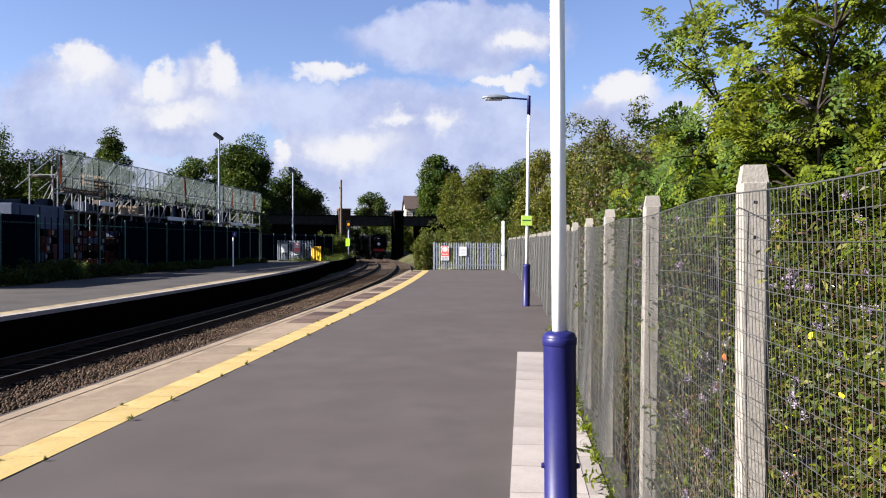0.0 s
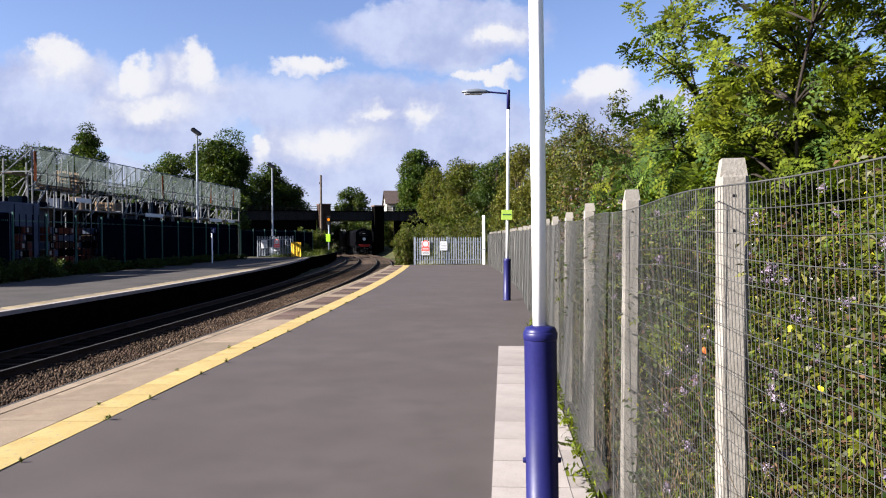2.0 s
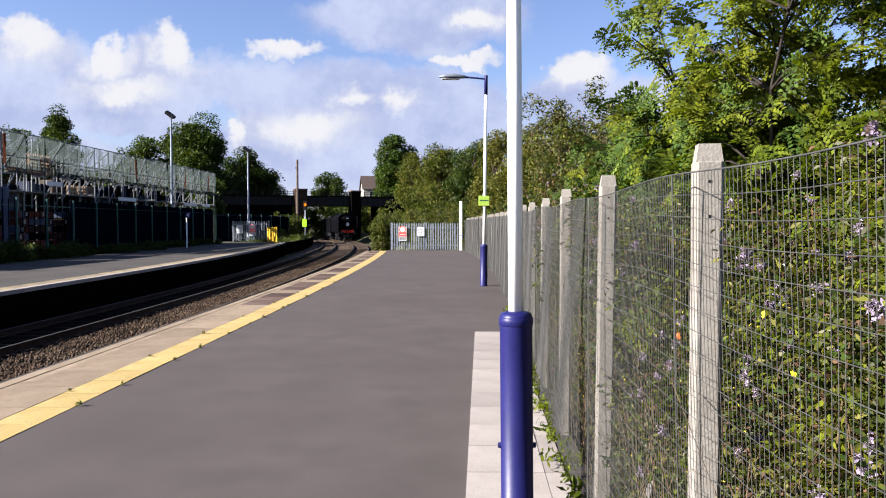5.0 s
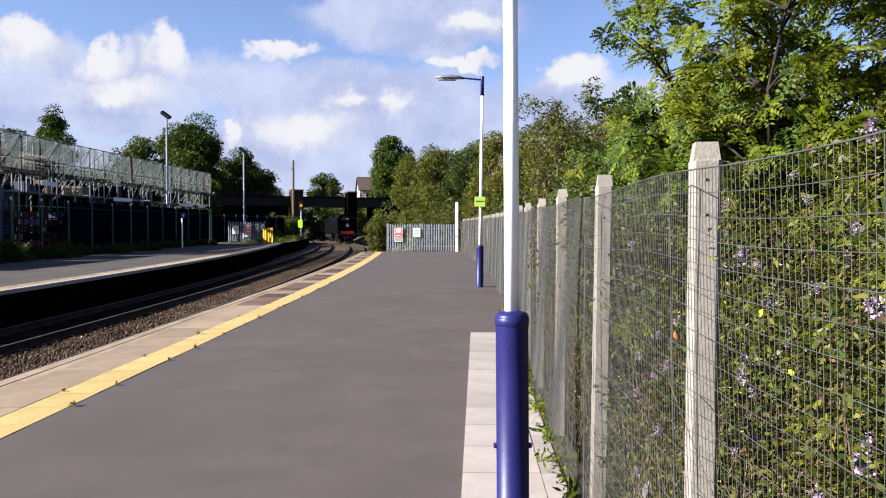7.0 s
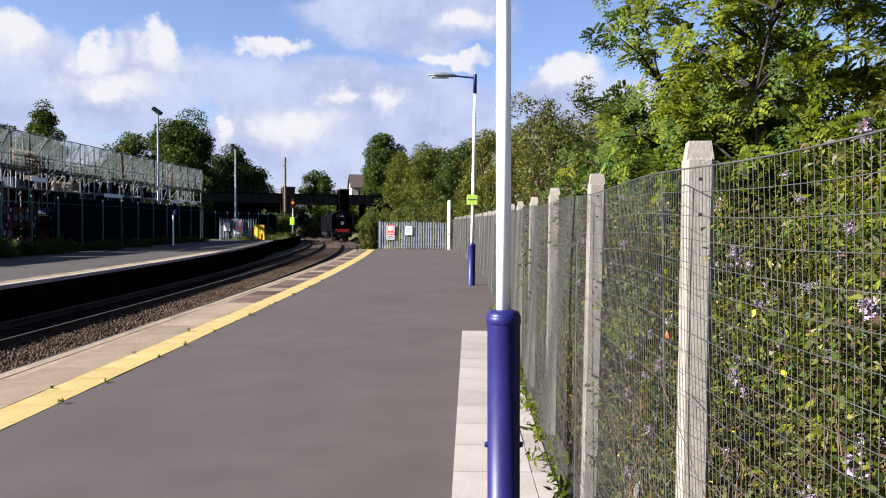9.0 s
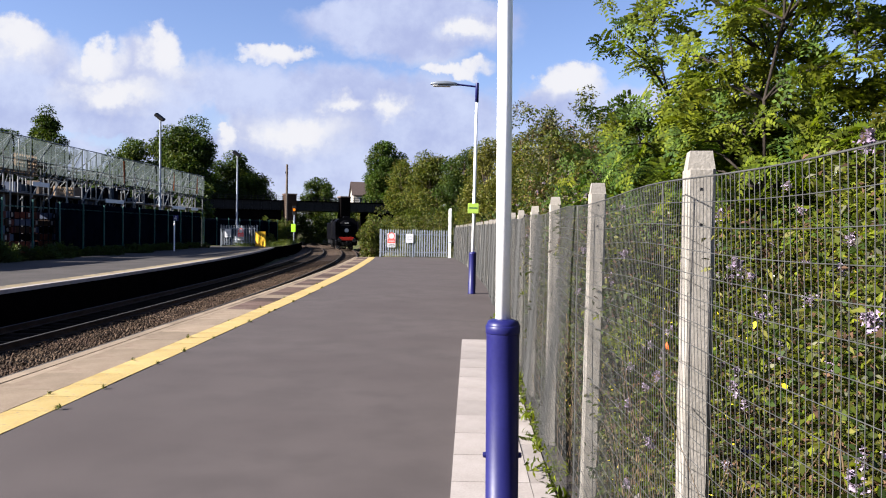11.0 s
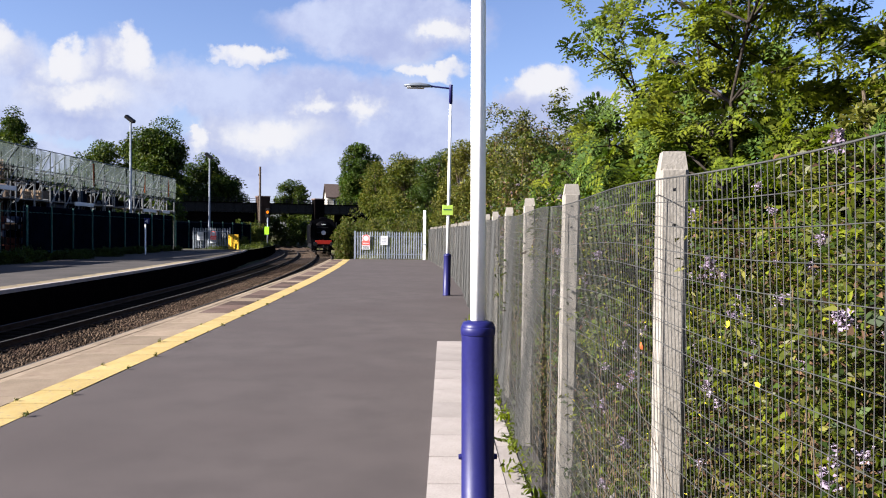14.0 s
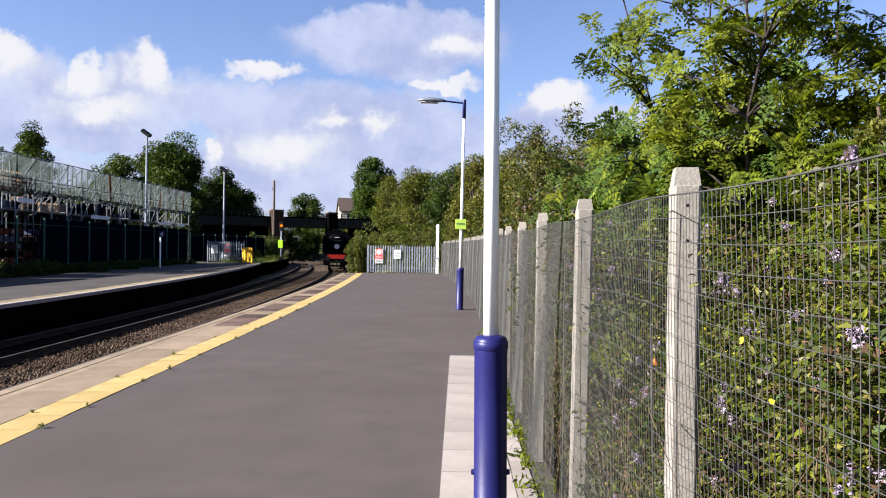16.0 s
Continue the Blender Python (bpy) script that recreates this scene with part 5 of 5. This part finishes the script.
# trees, from the far distance to the near bank
T = (
    ("large dark green tree behind the scaffold", "leaf_dark", -46.2, 135, 20.9, 7.0, 46000, 0.42, 0.1, 0.0),
    ("green tree behind the scaffold", "leaf_dark", -56.5, 138, 16.8, 6.6, 26000, 0.42, 0.1, 0.0),
    ("green tree behind the scaffold", "leaf_dark", -65.0, 141, 13.6, 5.4, 13000, 0.40, 0.1, 0.0),
    ("dark green tree beside the bridge", "leaf_dark", -40.0, 146, 16.0, 5.9, 32000, 0.40, 0.1, 0.0),
    ("dark green tree beside the bridge", "leaf_dark", -46.6, 148, 12.4, 4.6, 13000, 0.38, 0.1, 0.0),
    ("slender dark tree rising over the scaffold", "leaf_dark", -52.4, 100, 17.6, 3.1, 16000, 0.28, 0.2, 0.75),
    ("dark tree behind the scaffold", "leaf_dark", -45.5, 86, 12.0, 3.6, 12000, 0.28, 0.05, 0.0),
    ("dark tree behind the scaffold", "leaf_dark", -51.0, 84, 14.0, 4.4, 12000, 0.28, 0.05, 0.0),
    ("dark tree behind the scaffold", "leaf_dark", -57.0, 82, 15.0, 4.6, 12000, 0.28, 0.05, 0.0),
    ("dark tree behind the scaffold", "leaf_dark", -62.0, 78, 13.2, 4.0, 12000, 0.28, 0.05, 0.0),
    ("dark tree beyond the yard", "leaf_dark", -58.5, 102, 15.0, 2.8, 11000, 0.3, 0.2, 0.2),
    ("dark tree beyond the yard", "leaf_dark", -64.5, 102, 14.0, 4.2, 14000, 0.32, 0.15, 0.0),
    ("dark tree beyond the yard", "leaf_dark", -71.5, 102, 13.0, 4.2, 12000, 0.32, 0.15, 0.0),
    ("dark tree beyond the yard", "leaf_dark", -79.0, 102, 13.5, 4.2, 12000, 0.32, 0.15, 0.0),
    ("round green tree beyond the bridge", "leaf_dark", -33.6, 200, 15.2, 4.5, 14000, 0.45, 0.2, 0.0),
    ("small green tree beyond the bridge", "leaf_mid", -41.5, 200, 10.0, 4.2, 6000, 0.45, 0.2, 0.0),
    ("tall dark green tree beside the bridge", "leaf_deep", -12.0, 152, 19.6, 5.6, 46000, 0.40, 0.05, 0.55),
    ("broad green tree on the bank", "leaf_mid", -4.7, 92, 10.6, 3.5, 26000, 0.24, 0.0, 0.0),
    ("broad green tree on the bank", "leaf_mid", -1.2, 84, 11.5, 3.6, 28000, 0.22, 0.0, 0.0),
    ("green tree on the bank", "leaf_dark", 1.6, 78, 11.2, 3.0, 22000, 0.2, 0.0, 0.0),
    ("olive green tree on the bank", "leaf_olive", 3.2, 62, 9.6, 2.6, 24000, 0.17, 0.0, 0.0),
    ("olive green small tree behind the fence", "leaf_olive", 4.0, 44, 7.6, 2.2, 24000, 0.13, 0.0, 0.0),
    ("olive green small tree behind the fence", "leaf_mid", 6.2, 36, 7.2, 2.4, 20000, 0.13, 0.0, 0.0),
    ("yellow-olive small tree behind the fence", "leaf_olive", 2.75, 4.5, 3.1, 0.6, 9000, 0.045, 0.3, 0.3),
    ("green small tree behind the fence", "leaf_olive", 3.3, 2.6, 2.6, 1.1, 22000, 0.045, 0.0, 0.0),
)
for k, (label, leaf, x, y, h, r, n, size, low, taper) in enumerate(T):
    build_tree("tree", x, y, -0.1, h, r, label, leaf, 100 + k, n, size, low, 0.02 * h, 1.0, 60 if y > 30 else 40, taper)
G = (("leaf_grey", 0.24, 1.0), ("leaf_olive", 0.34, 1.0), ("leaf_mid", 0.22, 1.0), ("leaf_dark", 0.08, 1.0), ("leaf_brown", 0.07, 1.0))
O = (("leaf_olive", 0.34, 1.0), ("leaf_mid", 0.30, 1.0), ("leaf_dark", 0.18, 1.0), ("leaf_brown", 0.14, 1.0))
build_shrub("shrub", 1.75, 3.5, 14.5, 19, -0.1, 4.7, "tall grey-green willow-like shrub behind the fence", G, 70, 60000, 0.07, 0, 90, lump=0.16, keep=1.15)
build_shrub("shrub", 3.7, 5.6, 14, 18, -0.1, 4.4, "tall grey-green willow-like shrub behind the fence", G, 71, 50000, 0.07, 0, 80, lump=0.16)
build_shrub("shrub", 2.0, 3.4, 9.4, 13.6, -0.1, 3.1, "olive butterfly-bush with purple flower spikes behind the fence", O, 72, 34000, 0.055, 60, 46, lump=0.32)
build_shrub("shrub", 3.6, 5.6, 8.5, 13, -0.1, 3.7, "green shrub behind the fence", O, 73, 30000, 0.06, 0, 40, lump=0.32)
build_shrub("shrub", 2.4, 4.6, 21, 29, -0.1, 5.0, "tall olive shrub behind the fence", O, 74, 34000, 0.09, 0, 50, lump=0.25)
rowans = []
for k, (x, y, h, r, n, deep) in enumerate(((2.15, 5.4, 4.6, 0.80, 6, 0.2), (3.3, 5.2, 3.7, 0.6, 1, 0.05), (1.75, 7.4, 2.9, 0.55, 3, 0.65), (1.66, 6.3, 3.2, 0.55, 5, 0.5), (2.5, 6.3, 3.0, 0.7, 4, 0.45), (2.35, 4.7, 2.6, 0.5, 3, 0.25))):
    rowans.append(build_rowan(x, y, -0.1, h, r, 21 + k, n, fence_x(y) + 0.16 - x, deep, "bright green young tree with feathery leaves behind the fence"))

MIX = (("leaf_mid", 0.19, 1.15), ("leaf_olive", 0.24, 1.2), ("leaf_rowan", 0.15, 1.35), ("leaf_dark", 0.16, 1.1), ("leaf_brown", 0.24, 1.1), ("leaf_grey", 0.16, 1.1), ("leaf_yellow", 0.0060, 0.65), ("white_flower", 0.0012, 0.6))
for k, (ya, yb, n, s, h) in enumerate(((-1.2, 1.2, 40000, 0.026, 2.0), (1.2, 3.4, 66000, 0.025, 1.95), (3.4, 5.6, 56000, 0.029, 1.95), (5.6, 8.4, 32000, 0.042, 2.1),
                                       (8.4, 12.0, 26000, 0.055, 2.5), (12.0, 17.0, 22000, 0.065, 2.7), (17.0, 24.0, 20000, 0.085, 2.9), (24.0, 34.0, 18000, 0.11, 2.8), (34.0, 48.5, 16000, 0.14, 2.8))):
    x0 = fence_x((ya + yb) / 2) + (0.34 if k < 5 else 0.7)
    build_shrub("shrub", x0, x0 + 1.2, ya, yb, -0.12, h, "tangled green shrubs and climbers with purple flowers behind the fence", MIX, 40 + k, n, s, (70, 84, 80, 70, 60, 50)[k] if k < 6 else 0, 60, lump=0.34, keep=max(fence_x(ya), fence_x(yb)) + 0.03, stalks=70 if k < 4 else 0)
build_shrub("shrub", -5.55, -4.7, 50.6, 56, -0.6, 3.0, "green bush beside the palisade gate", (("leaf_mid", 0.6, 1.0), ("leaf_olive", 0.3, 1.0), ("leaf_brown", 0.1, 1.0)), 60, 20000, 0.12, 0, 40, "bushes by the line", 0.35)
build_shrub("shrub", -6.8, 2.2, 58, 76, -0.6, 4.0, "low olive scrub on the bank beyond the gate", (("leaf_mid", 0.4, 1.0), ("leaf_olive", 0.4, 1.0), ("leaf_grey", 0.2, 1.0)), 61, 30000, 0.17, 0, 60, "bushes by the line", 0.4)
build_shrub("shrub", -8.0, -4.5, 84, 104, -0.6, 4.0, "low olive scrub beside the line", (("leaf_mid", 0.4, 1.0), ("leaf_olive", 0.4, 1.0), ("leaf_grey", 0.2, 1.0)), 64, 20000, 0.2, 0, 50, "bushes by the line", 0.4)
build_shrub("shrub", -22.4, -19.6, 80, 92, -0.6, 1.7, "green scrub beside the signal", (("leaf_mid", 0.5, 1.0), ("leaf_olive", 0.4, 1.0)), 62, 9000, 0.16, 0, 50, "bushes by the line", 0.4)
build_shrub("shrub", -30, -21.5, 132, 146, -0.8, 5.0, "green scrub beyond the bridge", (("leaf_dark", 0.5, 1.0), ("leaf_mid", 0.4, 1.0)), 65, 14000, 0.3, 0, 50, "bushes by the line", 0.4)
# strip of dark leaves added where the fence's foot lies in shadow
build_shrub("hedge", -21.3, -20.5, 26, 66, -0.03, 0.5, "dark weed strip added for the shade along the far fence foot", (("leaf_dark", 0.85, 1.0), ("leaf_mid", 0.15, 1.0)), 90, 26000, 0.10, 0, 160, "hedges", 0.8)
# these weeds are mostly dark leaf, which puts the fence's shade in their colour
for k, (x, y, w, h, n) in enumerate(((-20.3, 34, 3.4, 1.0, 7000), (-20.2, 39, 2.4, 0.8, 5000), (-19.9, 45, 1.2, 0.5, 2500), (-20.0, 50, 1.6, 0.5, 2500), (-19.6, 30, 2.4, 0.7, 5000))):
    build_shrub("weeds", x - 0.7, x + 0.7, y - w / 2, y + w / 2, -0.03, h, "low green weeds at the foot of the far fence", (("leaf_mid", 0.2, 1.0), ("leaf_dark", 0.8, 1.0)), 80 + k, n, 0.09, 0, 20, "weeds", 0.8)

build_shrub("shrub", -18, -6, 140, 150, -0.8, 6.5, "green scrub beyond the bridge", (("leaf_mid", 0.5, 1.0), ("leaf_olive", 0.4, 1.0)), 67, 12000, 0.35, 0, 50, "bushes by the line", 0.4)
build_shrub("shrub", -24.6, -21.2, 99, 106, -0.6, 3.6, "green bush round the foot of the timber pole", (("leaf_mid", 0.5, 1.0), ("leaf_olive", 0.3, 1.0), ("leaf_dark", 0.2, 1.0)), 68, 20000, 0.2, 0, 50, "bushes by the line", 0.4)
build_shrub("shrub", -27, -13, 158, 168, -0.8, 7.4, "dark green scrub beyond the bridge", (("leaf_dark", 0.5, 1.0), ("leaf_mid", 0.4, 1.0)), 69, 22000, 0.42, 0, 60, "bushes by the line", 0.4)
build_shrub("hedge", -82, -30, 97, 101, -0.3, 8.0, "dark hedge of trees closing the yard", (("leaf_dark", 0.8, 1.0), ("leaf_mid", 0.2, 1.0)), 66, 30000, 0.5, 0, 120, "hedges", 0.5)


def build_weed(x, y, z, size, seed, label):
    """A small tuft of blades and leaves."""
    rng = np.random.default_rng(seed)
    weed = thing("weed", pose(x, y, z), label, "weed", "weeds in the paving")
    n = int(14 + 260 * size)
    c = rng.normal(size=(n, 3)) * (size * 0.35, size * 0.5, 0) + np.stack([np.zeros(n), np.zeros(n), np.abs(rng.normal(size=n)) * size * 0.45 + 0.01], 1)
    part("tuft", leaf_mesh(rng, c, 0.03 + size * 0.25, 0.3, np.tile((0, 0, 1.2), (n, 1))), ("leaf_olive" if seed < 400 else "leaf_rowan") if seed % 3 else "leaf_mid", weed, kind="stuff")


for k in range(26):
    y = 4.6 + 0.75 * k + 0.4 * math.sin(k * 2.3)
    build_weed(track_point(y, 2.83 - (0.4 if k % 3 == 1 else 0.0)).x, y, 0.004, 0.018 + 0.028 * abs(math.sin(k * 1.7)) ** 3, 300 + k, "small green weed rooted in a platform joint")
for k in range(30):
    y = 3.0 + 0.42 * k + 0.2 * math.sin(k * 3.1)
    build_weed(fence_x(y) - 0.035, y, 0.006, 0.07 + 0.12 * abs(math.sin(k * 1.3)), 400 + k, "yellow-green weed at the foot of the mesh fence")


def build_leaf(x, y, z, length, width, material, turn, label):
    leaf = thing("dead_leaf", pose(x, y, z, 0, turn, 25), label, "leaf", "leaves caught behind the mesh")
    bm = bmesh.new()
    mid = [bm.verts.new((0, -0.006 * math.sin(q * 3.14), length * q)) for q in (0, 0.35, 0.7, 1)]
    for s in (-1, 1):
        side = [bm.verts.new((s * width * 0.5 * w, 0.006, length * q)) for q, w in ((0.2, 0.7), (0.5, 1.0), (0.8, 0.6))]
        bm.faces.new((mid[0], side[0], mid[1])), bm.faces.new((mid[1], side[0], side[1])), bm.faces.new((mid[1], side[1], mid[2]))
        bm.faces.new((mid[2], side[1], side[2])), bm.faces.new((mid[2], side[2], mid[3]))
    part("blade", bm, material, leaf)
    part("stalk", rod(bmesh.new(), (0, 0, -0.03), (0, 0, 0.004), 0.0012, None, 5), "stem", leaf)


for x, y, z, le, w, m, turn, label in ((0.86, 3.45, 0.47, 0.085, 0.045, "kerb", 15, "pale dry leaf caught at the mesh fence"),
                                       (0.90, 2.08, 1.29, 0.032, 0.018, "leaf_yellow", -10, "bright yellow leaf behind the mesh fence"),
                                       (0.92, 3.2, 1.22, 0.036, 0.020, "orange", -15, "orange leaf behind the mesh fence"),
                                       (0.90, 2.3, 1.42, 0.024, 0.012, "leaf_yellow", 20, "yellow leaf behind the mesh fence")):
    build_leaf(x, y, z, le, w, m, turn, label)
tank = thing("yard_container", pose(-23.6, 34.6, -0.1), "blue-grey sheeted container behind the far fence", "container")
part("body", box(bmesh.new(), -1.2, 0, 0, 0.6, 4.4, 3.7, 0.04), "tarp", tank)
for k in range(3):
    part("strap", box(bmesh.new(), 0.605, 0.55 + 1.6 * k, 0.1, 0.63, 0.60 + 1.6 * k, 3.6, 0.006), "dark_mesh", tank, "dark lashing strap")
for k in range(7):
    y = 29.5 + 2.4 * k
    stack = thing("brick_stack", pose(-23.2, y, -0.1), "pallet stack of red bricks behind the far fence", "brick stack", "stacks in the yard")
    part("pallet", box(bmesh.new(), -0.5, 0, 0, 0.5, 1.4, 0.14), "wood", stack)
    for i in range(6):
        for q in range(3):
            part("pack", box(bmesh.new(), -0.45, 0.05 + 0.44 * q, 0.15 + 0.40 * i, 0.45 - 0.05 * ((k + i + q) % 3), 0.44 + 0.44 * q, 0.50 + 0.40 * i, 0.02), ("red_brick", "brick", "red_brick", "tarp", "brick_dark")[(3 * k + 2 * i + q) % 5], stack)
        part("wrapper", box(bmesh.new(), 0.452, 0.12 + 0.19 * ((i + k) % 5), 0.22 + 0.40 * i, 0.458, 0.30 + 0.19 * ((i + k) % 5), 0.44 + 0.40 * i), "kerb", stack, "pale torn plastic wrapper")

engine, wheelsets = build_engine()
tender = build_tender()


# ---- pieces of the platform edges ----
def strip_pieces(parent, name, y0, y1, step, inner, outer, z0, z1, choose, edge):
    """Slabs laid end to end along an edge line."""
    y = y0
    k = 0
    while y < y1:
        a, b = y + 0.006, y + step - 0.006
        bm = bmesh.new()
        pts = [edge(a, inner), edge(a, outer), edge(b, outer), edge(b, inner)]
        base = Vector((pts[0].x, a, 0))
        low = [bm.verts.new(p - base + Vector((0, 0, z0))) for p in pts]
        high = [bm.verts.new(p - base + Vector((0, 0, z1 + 0.002 * math.sin(k * 7.3)))) for p in pts]
        bm.faces.new(high), bm.faces.new(low)
        for i in range(4):
            bm.faces.new((low[i], low[(i + 1) % 4], high[(i + 1) % 4], high[i]))
        part(name, bm, choose(k, y), parent).location = base
        y += step
        k += 1


near_edge = lambda y, off: Vector((track_point(y, off).x, y, 0))  # noqa: E731
far_edge = lambda y, off: Vector((left_edge(y) + off, y, 0))  # noqa: E731
strip_pieces(near_platform, "coping_slab", -11, 47.5, 0.9, 2.4, 1.79, -0.1, 0.006, lambda k, y: "coping" if y < 15.5 or k % 4 == 1 else "coping_dark", near_edge)
strip_pieces(near_platform, "edge_stone", -11, 47.5, 1.2, 1.775, 1.665, -0.1, 0.002, lambda k, y: "coping", near_edge)
strip_pieces(near_platform, "edge_stone", -11, 47.5, 0.9, 1.645, 1.5, -0.1, 0.004, lambda k, y: "coping", near_edge)
strip_pieces(near_platform, "yellow_slab", -11, 48.4, 0.6, 2.80, 2.405, -0.1, 0.006, lambda k, y: "yellow", near_edge)
strip_pieces(near_platform, "kerb_slab", 1.5, 12.0, 0.62, 0.0, 0.782, -0.05, 0.012, lambda k, y: "kerb", lambda y, q: Vector(((-0.08 + 0.029 * y) * (1 - q) + q * (fence_x(y) - 0.03), y, 0)))
strip_pieces(near_platform, "channel_slab", 1.5, 11.6, 0.93, 0.79, 1.0, -0.05, 0.010, lambda k, y: "kerb", lambda y, q: Vector(((-0.08 + 0.029 * y) * (1 - q) + q * (fence_x(y) - 0.03), y, 0)))
strip_pieces(far_platform, "coping_slab", -10, 71, 1.2, -0.20, 0.0, -0.1, 0.012, lambda k, y: "kerb", far_edge)
strip_pieces(far_platform, "yellow_slab", -10, 71, 1.2, -0.75, -0.21, -0.08, 0.006, lambda k, y: "yellow_old", far_edge)


def motions():
    """The train rolls towards the station; its wheels turn."""
    times = [0.5 * k for k in range(33)]
    walk(engine, [(t, on_track(train_front(t), 0, 9)) for t in times])
    walk(tender, [(t, on_track(train_front(t), 11.7, 7)) for t in times])
    for n, tree in enumerate(rowans):
        base = tree.matrix_basis.copy()
        walk(tree, [(t, base @ pose(0, 0, 0, 0.25 * math.sin(1.9 * t + n), 0.35 * math.sin(1.3 * t + 2 * n))) for t in [0.4 * k for k in range(41)]])
    for w, y, r in wheelsets:
        walk(w, [(t, Matrix.Translation((0, y, r)) @ Matrix.Rotation((train_front(0) - train_front(t)) / r, 4, "X")) for t in [0.2 * k for k in range(81)]])


motions()
